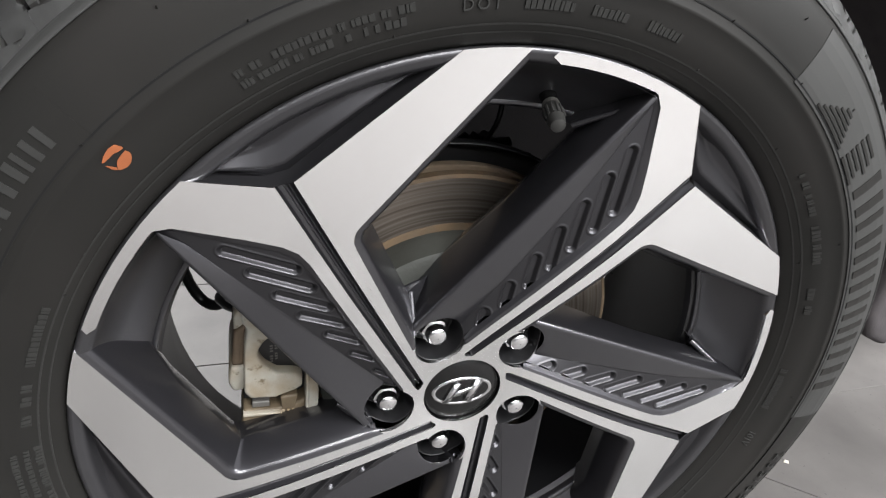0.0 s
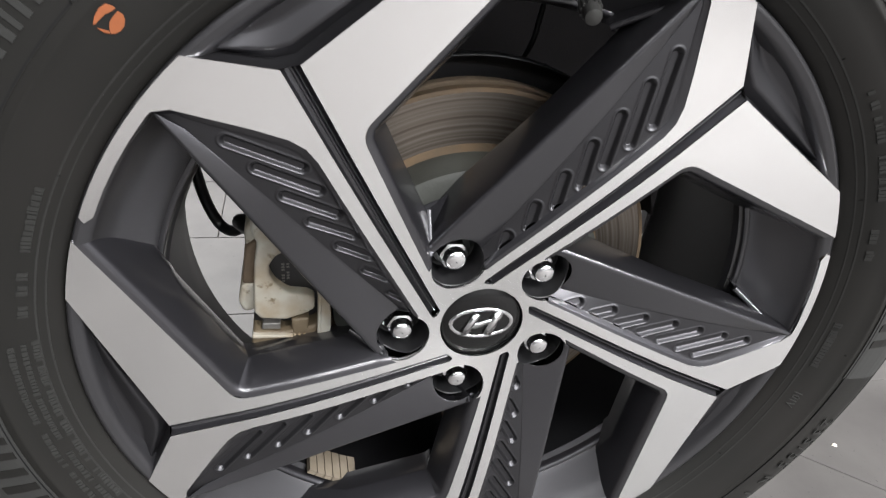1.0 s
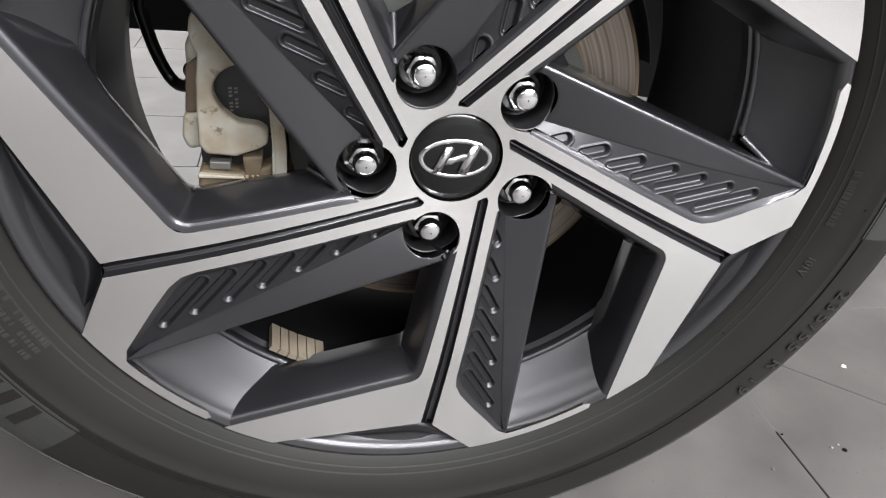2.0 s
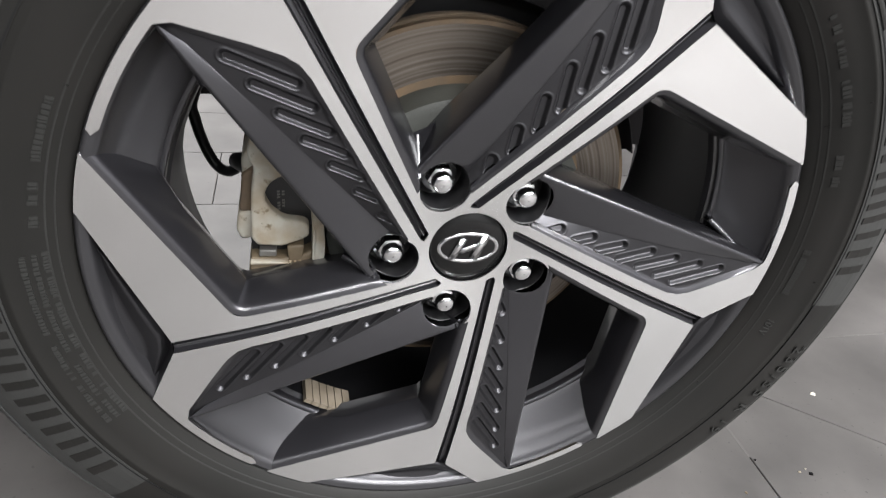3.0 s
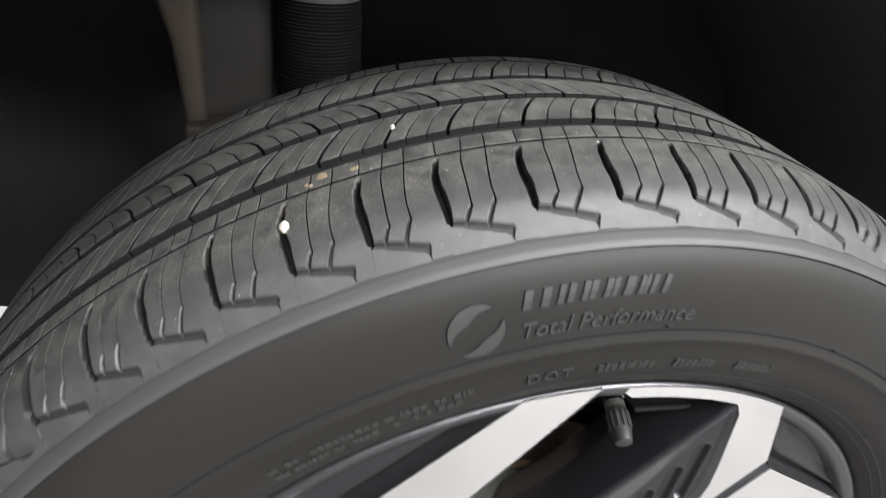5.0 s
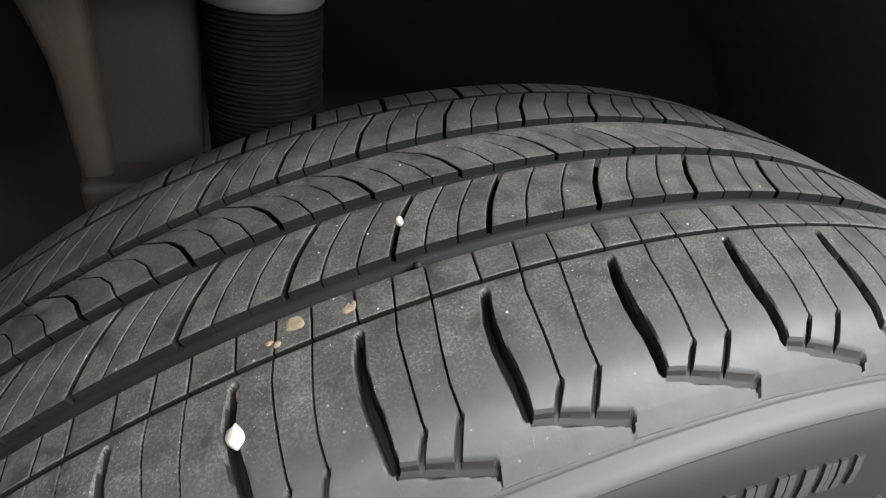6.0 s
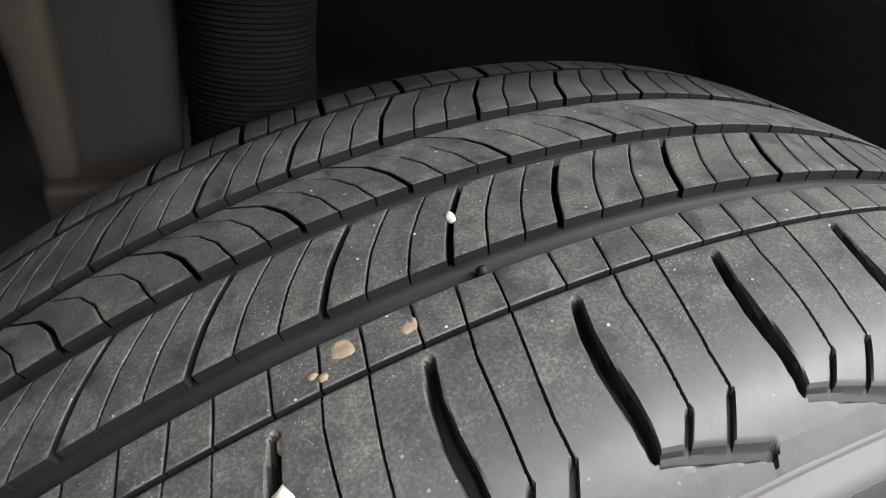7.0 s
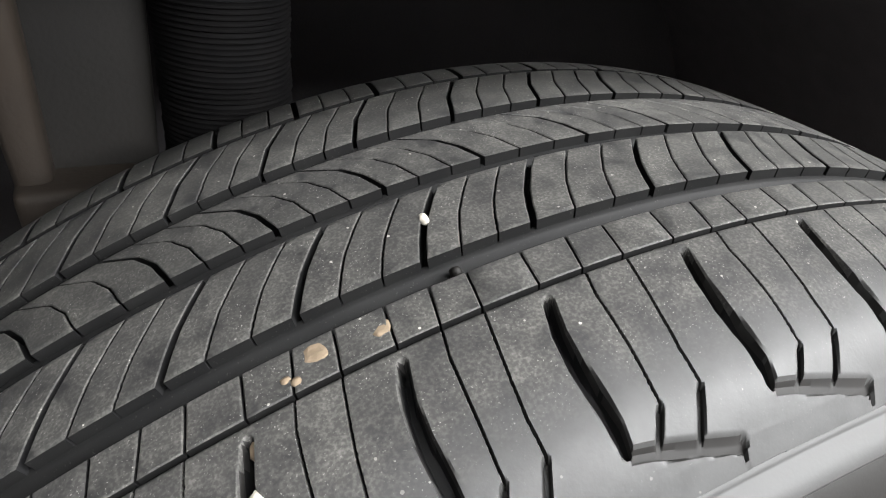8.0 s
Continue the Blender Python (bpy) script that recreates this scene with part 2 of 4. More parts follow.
# mesh helpers
def link_mesh(name, verts, faces, mat, parent=None, label="", smooth=True, z=0.0):
    me = bpy.data.meshes.new(name)
    me.from_pydata([tuple(v) for v in verts], [], faces)
    me.materials.append(mat)
    if smooth:
        me.shade_smooth()
    ob = new(name, me)
    ob.location.z = z
    if parent:
        ob.parent = parent
    if label:
        ob["label"] = label
    return ob


def fix_normals(ob):
    bm = bmesh.new()
    bm.from_mesh(ob.data)
    bmesh.ops.remove_doubles(bm, verts=bm.verts, dist=1e-6)
    bmesh.ops.recalc_face_normals(bm, faces=bm.faces)
    bm.to_mesh(ob.data)
    bm.free()
    return ob


def sharp(ob, degrees=35):
    ob.data.set_sharp_from_angle(angle=radians(degrees))
    return ob


def revolve(profile, n, a0=0.0, a1=360.0):
    """Verts and faces of a profile of (r, y) turned about the y axis."""
    closed = abs(a1 - a0) >= 360
    verts, faces, m = [], [], len(profile)
    for i in range(n if closed else n + 1):
        a = radians(a0 + (a1 - a0) * i / n)
        verts += [(r * math.cos(a), y, r * math.sin(a)) for r, y in profile]
    for i in range(n):
        j = (i + 1) % n if closed else i + 1
        for k in range(m - 1):
            faces.append((i * m + k, j * m + k, j * m + k + 1, i * m + k + 1))
    return verts, faces


def polar(r, degrees, y=0.0):
    return (r * math.cos(radians(degrees)), y, r * math.sin(radians(degrees)))


def spin(p, k):
    """A point turned clockwise by k fifths about the axle."""
    a = radians(-72 * k)
    return (p[0] * math.cos(a) - p[2] * math.sin(a), p[1], p[0] * math.sin(a) + p[2] * math.cos(a))


def empty_thing(name, label, category, at=(0, 0, 0), group=""):
    ob = new(name)
    ob.location = at
    return tagged(ob, label, category, group)


def box(name, x0, x1, y0, y1, z0, z1, mat, parent=None, label=""):
    v = [(x, y, z) for x in (x0, x1) for y in (y0, y1) for z in (z0, z1)]
    f = [(0, 1, 3, 2), (4, 6, 7, 5), (0, 4, 5, 1), (2, 3, 7, 6), (0, 2, 6, 4), (1, 5, 7, 3)]
    return link_mesh(name, v, f, mat, parent, label, smooth=False)


# the room
floor = tagged(box("floor", -7, 7, -6, 6, -0.2, -0.003, GROUT), "grey matt floor tiles with dark joints", "floor", kind="structure")
tagged(box("wall_north", -7, 7, 6, 6.2, -0.2, 3.4, WALLP), "plain grey painted wall", "wall", kind="structure")
tagged(box("wall_south", -7, 7, -6.2, -6, -0.2, 3.4, WALLP), "plain grey painted wall", "wall", kind="structure")
tagged(box("wall_east", 7, 7.2, -6.2, 6.2, -0.2, 3.4, WALLP), "plain grey painted wall", "wall", kind="structure")
tagged(box("wall_west", -7.2, -7, -6.2, 6.2, -0.2, 3.4, WALLP), "plain grey painted wall", "wall", kind="structure")
tagged(box("ceiling", -7.2, 7.2, -6.2, 6.2, 3.4, 3.6, CEILINGP), "plain grey ceiling", "ceiling", kind="structure")

# the wheel
wheel = empty_thing("alloy_wheel", "five-spoke machined and dark grey alloy wheel with black tyre", "wheel")


def wpart(name, verts, faces, mat, parent=None, label="", smooth=True):
    """A part in wheel coordinates: origin at the wheel's centre, y along the axle towards the car."""
    if parent is None or parent == wheel:
        return link_mesh(name, verts, faces, mat, wheel, label, smooth, AXLE)
    if parent.name.startswith("tyre"):
        verts = squash(verts)
    return link_mesh(name, verts, faces, mat, parent, label, smooth)


def face_y(r):
    """The crowned front of the spokes, by distance from the axle."""
    return float(np.interp(r, (.03, .045, .06, .08, .10, .12, .14, .16, .175), (-.0895, -.0921, -.0946, -.0977, -.1004, -.1028, -.1047, -.1060, -.1065)))


PROFILE_Y = [0, .02, .04, .0586, .07, .078, .085, .0905, .094, .097, .1005, .1018, .1045, .1068, .1085, .1115, .1140, .1160, .1175]
PROFILE_R = [.3706, .3704, .3698, .3687, .3673, .3655, .3628, .360, .3570, .3537, .3490, .3472, .3455, .3436, .3425, .336, .329, .318, .305]


# the same profile with its corners rounded off, up to the foot of the shoulder
FINE_Y = np.arange(0, .1176, .00025)
FINE_R = np.interp(FINE_Y, PROFILE_Y, PROFILE_R)
for _ in range(2):
    soft_r = np.convolve(np.pad(FINE_R, 8, mode="edge"), np.ones(17) / 17, mode="valid")
    FINE_R = np.where(FINE_Y < .0975, soft_r, FINE_R)


def tread_r(y):
    return float(np.interp(abs(y), FINE_Y, FINE_R))


# how far the loaded sidewall bulges, round the tyre
BULGE_A = [-210, -180, -159, -144, -90, -45, -15, 3, 30, 56, 70, 88, 130, 150]
BULGE_K = [.10, .30, .42, .58, .70, .70, .76, .82, .74, .36, .10, 0, 0, .10]


def sag(x, y, z):
    """A point of the tyre under the car's weight: the outer sidewall bulges and the foot is flat on the floor."""
    r = math.hypot(x, z)
    if r > .262 and y < -.02:
        a = math.degrees(math.atan2(z, x))
        k = float(np.interp(a - 360 if a > 150 else a, BULGE_A, BULGE_K))
        out = float(np.interp(r, [.262, .272, .285, .305, .372], [0, .10, .45, 1, 1])) * min(1.0, (-y - .02) / .05)
        wide = float(np.interp(r, [.320, .345], [0, 1])) * min(1.0, (-y - .02) / .05)
        y -= .013 * k * out
        x, z = x * (1 + .006 * k * wide / r), z * (1 + .006 * k * wide / r)
    return x, y, max(z, -AXLE + .0005)


def squash(v):
    return [sag(*q) for q in v]


# tyre carcass
half = [(.2560, -.090), (.2600, -.098), (.2625, -.1035), (.2655, -.1065), (.272, -.1110), (.280, -.1145), (.290, -.1165), (.2985, -.1172),
        (.2995, -.1178), (.3005, -.1172), (.310, -.1168), (.318, -.1160), (.329, -.1140), (.336, -.1115), (.3418, -.1080), (.3428, -.1066), (.3450, -.1042), (.3464, -.1018), (.3468, -.1005),
        (.3470, -.0985), (.3505, -.0950), (.3560, -.087), (.3600, -.078), (.3625, -.0586), (.3630, -.03)]
prof = half + [(.3632, 0)] + [(r, -y) for r, y in reversed(half)]
v, f = revolve(prof, 256)
tyre = wpart("tyre", squash(v), f, RUBBER, label="black rubber all-season tyre with a dusty tread")


def block(side_a, side_b, ya, yb, nu=3, nv=5, depth=0.0065):
    """A piece of tread: side_a and side_b give its edges' angles at a given y; ya and yb its ends at a given share across."""
    us = [0.0, 0.035] + [0.035 + 0.93 * i / nu for i in range(1, nu)] + [0.965, 1.0]
    vs = [0.0, 0.03] + [0.03 + 0.94 * i / nv for i in range(1, nv)] + [0.97, 1.0]
    verts, faces, nU, nV = [], [], len(us), len(vs)
    for i, u in enumerate(us):
        for j, w in enumerate(vs):
            y0, y1 = ya(u), yb(u)
            y = y0 + (y1 - y0) * w
            a = side_a(y) + (side_b(y) - side_a(y)) * u
            edge = i in (0, nU - 1) or j in (0, nV - 1)
            verts.append(polar(tread_r(y) - (0.00025 if edge else 0), a, y))
    for i in range(nU - 1):
        for j in range(nV - 1):
            faces.append((i * nV + j, i * nV + j + 1, (i + 1) * nV + j + 1, (i + 1) * nV + j))
    ring = [i * nV for i in range(nU)] + [(nU - 1) * nV + j for j in range(1, nV)] + [i * nV + nV - 1 for i in range(nU - 2, -1, -1)] + [j for j in range(nV - 2, 0, -1)]
    base, tops = len(verts), len(faces)
    for q in ring:
        x, y, z = verts[q]
        r = math.hypot(x, z)
        verts.append((x * (r - depth) / r, y, z * (r - depth) / r))
    for q in range(len(ring)):
        p = (q + 1) % len(ring)
        faces.append((ring[q], ring[p], base + p, base + q))
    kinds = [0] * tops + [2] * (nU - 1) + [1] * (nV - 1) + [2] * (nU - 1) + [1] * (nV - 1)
    return verts, faces, kinds


# where the shoulder notches end, round the tyre, in degrees
ENDS = [128.4, 124.2, 119.5, 114.5, 109.5, 104.6, 99.05, 93.15, 87.2, 82.1, 76.6]
RIB2 = [124.4, 119.5, 114.74, 109.96, 105.18, 100.66, 95.06, 89.5, 84.0]
RIB3 = [124.8, 119.4, 113.75, 109.31, 104.63, 100.0, 94.5, 89.6, 84.2]
RIB4 = [123.6, 118.4, 113.4, 108.92, 104.35, 99.2, 94.2, 89.2]


def all_round(known):
    """Known angles, carried on evenly round the rest of the tyre."""
    rest = known[-1] + 360 - known[0]
    n = round(rest / 5.3)
    return known + [known[-1] - rest * i / n for i in range(1, n)]


def hidden(a):
    """Angles of the tread that the camera passes nearest."""
    return not 70 < a % 360 < 130


loose = ([], [], [])


def add_block(name, vf, a, label=""):
    """A block with a dusty top and clean flanks darkened like shade; those out of reach are joined."""
    verts, faces, kinds = vf
    if hidden(a):
        n = len(loose[0])
        loose[0].extend(verts)
        loose[1].extend([tuple(q + n for q in face) for face in faces])
        loose[2].extend(kinds)
    else:
        ob = wpart(name, verts, faces, TREAD, tyre)
        two_tone(ob, kinds)


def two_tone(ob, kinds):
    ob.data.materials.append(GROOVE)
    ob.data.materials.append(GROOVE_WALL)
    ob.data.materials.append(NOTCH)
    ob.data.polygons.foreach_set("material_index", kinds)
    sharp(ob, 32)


GROOVE_F = [(-.044, .52), (-.0594, .585), (-.0694, .675), (-.077, .70), (-.0836, .69), (-.0928, .69), (-.1011, .735)]
SIPE1_F = [(-.0440, .18), (-.053, .237), (-.0598, .288), (-.0641, .322), (-.0728, .352), (-.0868, .393), (-.0885, .393), (-.0945, .518), (-.1011, .60)]
SIPE2_F = [(-.0440, -.11), (-.0528, -.068), (-.0613, -.012), (-.0654, .015), (-.0738, .068), (-.0815, .106), (-.0882, .112), (-.0963, .269), (-.1011, .33)]


def along(pairs, y):
    return np.interp(-y, [-q[0] for q in pairs], [q[1] for q in pairs])


def cut(dist, half_width, soft, depth):
    """Depth of a moulded cut at a distance from its middle line, with rounded lips."""
    t = np.clip((half_width - dist) / soft, 0, 1)
    return depth * t * t * (3 - 2 * t)


def shoulder_piece(line_a, line_b, e, p, e_right, p_right, fine):
    """A shoulder block between two lines of the tread, with its share of the grooves, sipes, slots and the notch that are moulded into it."""
    near = [0, .00014, .0003, .0005, .0008, .0011, .0014, .0018, .0023, .0028] if fine else [0, .0003, .0010, .0022]
    width = .0112
    mid = np.linspace(.0034, width - .0034, 16 if fine else 3)
    us = np.array(near + list(mid) + [width - q for q in reversed(near)]) / width
    # rows that run along the notch
    share = np.concatenate([np.linspace(0, .93, 88), np.linspace(.9383, 1, 8)]) if fine else np.linspace(0, 1, 22)
    foot = np.concatenate([np.linspace(0, .45, 7), np.linspace(.55, 1, 7)])[1:] if fine else np.linspace(0, 1, 5)[1:]
    level = np.array([[float((line_a(-.0955) + (line_b(-.0955) - line_a(-.0955)) * u - e) / p) for u in us]])
    notch_y = np.interp(level, [.0, .69], [-.0980, -.0933])
    Y = np.vstack([-.0575 + (notch_y + .0575) * t for t in share] + [notch_y + (-.1012 - notch_y) * t for t in foot])
    U = np.tile(us, (len(Y), 1))
    floor_y = np.tile(notch_y, (len(Y), 1))
    A = line_a(Y) + (line_b(Y) - line_a(Y)) * U
    F, metre = (A - e) / p, math.radians(1) * .36
    ragged = 1 + .12 * np.sin(Y * 5300 + e) + .10 * np.sin(Y * 11900 + 2 * e)
    deep = np.zeros_like(Y)
    for e_, p_ in ((e, p), (e_right, p_right)):
        d = np.abs(A - (e_ + p_ * along(GROOVE_F, Y))) * metre
        d = np.hypot(d, np.maximum(0, np.maximum(Y + .0612, -.0922 - Y)))
        deep = np.maximum(deep, cut(d, np.interp(-Y, [.060, .070, .082, .092], [.0015, .0018, .0022, .0017]), .0012, .0050))
    for line, top in ((SIPE1_F, -.0886), (SIPE2_F, -.0882)):
        d = np.abs(A - (e + p * along(line, Y))) * metre
        deep = np.maximum(deep, cut(d, .00031 * ragged, .00020, .0026) * (Y > top - .0002))
        slot = np.hypot(d, np.maximum(0, Y - top + .0009))
        deep = np.maximum(deep, cut(slot, .00105, .0005, .0022) * (Y > floor_y))
    # the notch, its turned-down tail, and the facet under it
    d = np.hypot(Y - floor_y, np.maximum(0, np.maximum(F - .69, -F)) * p * metre)
    deep = np.maximum(deep, cut(d, .00125, .0006, .0021))
    tail = np.hypot((F - .002) * p * metre, np.maximum(0, Y + .0980))
    deep = np.maximum(deep, cut(tail, np.interp(-Y, [.098, .1008], [.00115, .0002]), .0006, .0020) * (Y < -.0975))
    facet = (Y < floor_y) & (F > 0) & (F < along(GROOVE_F, Y))
    rim_ = np.clip((-.0575 - Y) / .0008, 0, 1)
    deep = np.maximum(deep, .00045 * facet) + .0004 * (1 - rim_) ** 2
    R = np.interp(-Y, FINE_Y, FINE_R) - deep
    # the wall towards the strip, and a hem under the foot
    R = np.vstack([R[:1] - .0050, R, R[-1:] - .003])
    A, Y = np.vstack([A[:1], A, A[-1:]]), np.vstack([Y[:1], Y, Y[-1:] + .0008])
    deep = np.vstack([np.full((1, len(us)), .009), deep, deep[-1:]])
    rad = np.radians(A)
    verts = list(zip((R * np.cos(rad)).ravel().tolist(), Y.ravel().tolist(), (R * np.sin(rad)).ravel().tolist()))
    rows, n = R.shape
    faces, kinds = [], []
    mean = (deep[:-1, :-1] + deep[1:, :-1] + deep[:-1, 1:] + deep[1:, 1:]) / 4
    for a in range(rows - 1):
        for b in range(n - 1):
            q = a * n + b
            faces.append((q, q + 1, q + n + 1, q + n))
            # deeper faces take darker rubber, so the shade is in the colour
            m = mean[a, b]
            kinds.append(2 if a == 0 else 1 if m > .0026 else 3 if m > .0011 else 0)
    return verts, faces, kinds


ends = all_round(ENDS)
N_END = len(ends)
for k in range(N_END):
    e, e_left, e_right = ends[k], ends[k - 1], ends[(k + 1) % N_END]
    e_left = e_left + 360 if e_left < e else e_left
    e_right = e_right - 360 if e_right > e else e_right
    p, p_right = e_left - e, e - e_right
    groove = lambda y: e + p * along(GROOVE_F, y)
    groove_r = lambda y: e_right + p_right * along(GROOVE_F, y)
    s1 = lambda y: e + p * along(SIPE1_F, y)
    s2 = lambda y: e + p * along(SIPE2_F, y)
    for line_a, line_b in ((groove, s1), (s1, s2), (s2, groove_r)):
        add_block("shoulder_block", shoulder_piece(line_a, line_b, e, p, e_right, p_right, not hidden(e)), e)
    strip = lambda u: -0.0450
    strip_b = lambda u: -0.0560
    add_block("strip_block", block(lambda y: groove(y) - .045, lambda y: s1(y) + .045, strip, strip_b, nv=2), e)
    add_block("strip_block", block(lambda y: s1(y) - .045, lambda y: s2(y) + .045, strip, strip_b, nv=2), e)
    add_block("strip_block", block(lambda y: s2(y) - .045, lambda y: groove_r(y) + .045, strip, strip_b, nv=2), e)



def rib(known, shape, y0, y1, slot=0.24, sipe=0.045, name="rib_block", cuts=3):
    """A rib of the tread, cut by one wide slot and fine sipes a pitch."""
    slots = all_round(known)
    n = len(slots)
    for k in range(n):
        a, b = slots[k], slots[(k + 1) % n]
        b = b - 360 if b > a else b
        lines = [a + (b - a) * i / cuts for i in range(cuts + 1)]
        for i in range(cuts):
            wa = slot if i == 0 else sipe
            wb = slot if i == cuts - 1 else sipe
            rag_a = (lambda y: 0.0) if i == 0 else lambda y: .016 * math.sin(y * 2900 + i) + .010 * math.sin(y * 6100)
            rag_b = (lambda y: 0.0) if i == cuts - 1 else lambda y: .016 * math.sin(y * 2900 + i + 1) + .010 * math.sin(y * 6100)
            add_block(name, block(lambda y: lines[i] - wa + rag_a(y) + np.interp(y, *shape), lambda y: lines[i + 1] + wb + rag_b(y) + np.interp(y, *shape), lambda u: y0, lambda u: y1, nv=24), a)


rib(RIB2, ([-.0378, -.030, -.024, -.016, -.0098], [0, -.5, -.95, -1.75, -2.45]), -.0365, -.0100, 0.15)
rib(RIB3, ([-.0033, .006, .013, .0205], [0, .45, 1.1, 2.7]), -.0033, .0205, 0.12)
rib(RIB4, ([.027, .042, .061], [0, -.85, -2.6]), .0270, .0570, 0.12)
rib(RIB4, ([.060, .078, .100], [-3.0, -3.4, -3.2]), .0600, .0985, 0.16)
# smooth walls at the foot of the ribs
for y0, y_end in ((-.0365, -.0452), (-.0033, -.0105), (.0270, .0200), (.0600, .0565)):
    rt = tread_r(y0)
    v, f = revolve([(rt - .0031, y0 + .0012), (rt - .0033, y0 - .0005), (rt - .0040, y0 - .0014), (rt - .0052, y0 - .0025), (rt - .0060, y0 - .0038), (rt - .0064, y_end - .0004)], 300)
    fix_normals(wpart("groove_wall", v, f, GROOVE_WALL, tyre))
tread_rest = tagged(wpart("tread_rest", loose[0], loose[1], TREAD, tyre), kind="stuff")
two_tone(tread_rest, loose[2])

# rim barrel
barrel = [(.2600, -.099), (.2615, -.1022), (.2618, -.1038), (.2613, -.1052), (.2602, -.1060), (.2585, -.1062), (.2530, -.1040), (.2500, -.097), (.2420, -.086), (.2300, -.0755),
          (.2185, -.065), (.2140, -.055), (.2120, -.03), (.2140, .02), (.2200, .07), (.2300, .088), (.2400, .100), (.2560, .1050), (.2600, .102), (.2600, .095), (.2480, .092), (.2280, .07),
          (.2200, .02), (.2180, -.03), (.2250, -.055), (.2400, -.075), (.2560, -.092)]
dish = barrel[5:12]
for _ in range(3):          # rounds the dish of the lip
    dish = [dish[0]] + [tuple(p[c] + (q[c] - p[c]) * u for c in (0, 1)) for p, q in zip(dish, dish[1:]) for u in (.25, .75)] + [dish[-1]]
v, f = revolve(barrel[:5] + dish, 240)
sharp(wpart("rim_lip", v, f, LIP_PAINT, label="dark grey painted rim lip"), 50)
v, f = revolve([(.2205, -.0668), (.2190, -.0672), (.2176, -.0668), (.2166, -.0655), (.2162, -.0630), (.2160, -.0560)], 240)
wpart("rim_edge", v, f, PAINT)
# the inner barrel is much darker than the lip
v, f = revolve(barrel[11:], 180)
sharp(wpart("rim_barrel", v, f, BARREL, label="near-black inside of the rim barrel"), 50)


def rod(name, points, radius, mat, parent=None, label="", n=14, z=AXLE):
    """A round bar along points; radius may be one number or one a point."""
    verts, faces, m = [], [], len(points)
    rad = radius if isinstance(radius, (list, tuple)) else [radius] * m
    for i, p in enumerate(points):
        a, b = Vector(points[max(0, i - 1)]), Vector(points[min(m - 1, i + 1)])
        d = (b - a).normalized()
        u = d.cross(Vector((0.3, 0.2, 0.9))).normalized()
        w = d.cross(u)
        for j in range(n):
            t = 2 * math.pi * j / n
            verts.append(tuple(Vector(p) + (u * math.cos(t) + w * math.sin(t)) * rad[i]))
    for i in range(m - 1):
        for j in range(n):
            faces.append((i * n + j, i * n + (j + 1) % n, (i + 1) * n + (j + 1) % n, (i + 1) * n + j))
    faces += [tuple(range(n)), tuple(range((m - 1) * n, m * n))]
    ob = link_mesh(name, verts, faces, mat, parent, label, z=z)
    return sharp(fix_normals(ob), 45)


# spokes
def arc_pts(r, a0, a1, n):
    return [(r * math.cos(radians(a0 + (a1 - a0) * i / n)), r * math.sin(radians(a0 + (a1 - a0) * i / n))) for i in range(n + 1)]


def fillet(p, q, s, r, n=5):
    """Points of a rounded corner at q between p and s."""
    p, q, s = Vector(p), Vector(q), Vector(s)
    a, b = q + (p - q).normalized() * r, q + (s - q).normalized() * r
    return [tuple(a * (1 - t) ** 2 + q * 2 * t * (1 - t) + b * t * t) for t in [i / n for i in range(n + 1)]]


def seg(p, q, n):
    return [(p[0] + (q[0] - p[0]) * i / n, p[1] + (q[1] - p[1]) * i / n) for i in range(1, n)]


NUT_R, NUT_A, POCKET = 0.0572, 115.2, 0.0188
nut0 = (NUT_R * math.cos(radians(NUT_A)), NUT_R * math.sin(radians(NUT_A)))
nut4 = (NUT_R * math.cos(radians(NUT_A + 72)), NUT_R * math.sin(radians(NUT_A + 72)))


def offset(pts, d):
    """Points moved to the right of their line by d."""
    out = []
    for i, q in enumerate(pts):
        a, b = pts[max(0, i - 1)], pts[min(len(pts) - 1, i + 1)]
        t = Vector((b[0] - a[0], b[1] - a[1])).normalized()
        out.append((q[0] + t.y * d, q[1] - t.x * d))
    return out


def resample(pts, n):
    acc = [0.0]
    for a, b in zip(pts, pts[1:]):
        acc.append(acc[-1] + math.dist(a, b))
    ts = [acc[-1] * i / (n - 1) for i in range(n)]
    return [tuple(float(np.interp(t, acc, [q[c] for q in pts])) for c in range(len(pts[0]))) for t in ts]


def pocket_arc(c, a0, a1, n=18, r=POCKET):
    return [(c[0] + r * math.cos(radians(a0 + (a1 - a0) * i / n)), c[1] + r * math.sin(radians(a0 + (a1 - a0) * i / n))) for i in range(n + 1)]


F1, F2, F3, F5, F7 = (-.0917, .1480), (-.1253, .1842), (-.1957, .1603), polar(.2605, 134.4)[::2], (-.1235, .1395)
GA_OUT, GA_IN, GB_IN = (-.1352, .1812), (-.0378, .0090), (-.0322, .0136)
B_LOW = (-.0432, .0500)          # inner blade edge at the nut pocket
A_LOW = (-.0495, .0102)          # outer blade edge at the next pocket
RIM_B = (-.0010, .2550)
edge_b = [B_LOW] + seg(B_LOW, F1, 8) + fillet(B_LOW, F1, RIM_B, .008) + seg(F1, RIM_B, 8) + [RIM_B]
edge_a = [(r_ * math.cos(radians(a_)), r_ * math.sin(radians(a_))) for r_, a_ in [(.2537, 157.4 - i * 1.9) for i in range(9)]]
edge_a = edge_a + fillet(edge_a[-1], F3, F7, .004, 3) + seg(F3, F7, 6) + fillet(F3, F7, A_LOW, .011) + seg(F7, A_LOW, 9) + [A_LOW]
groove_b = [F2] + seg(F2, GB_IN, 12) + [GB_IN]
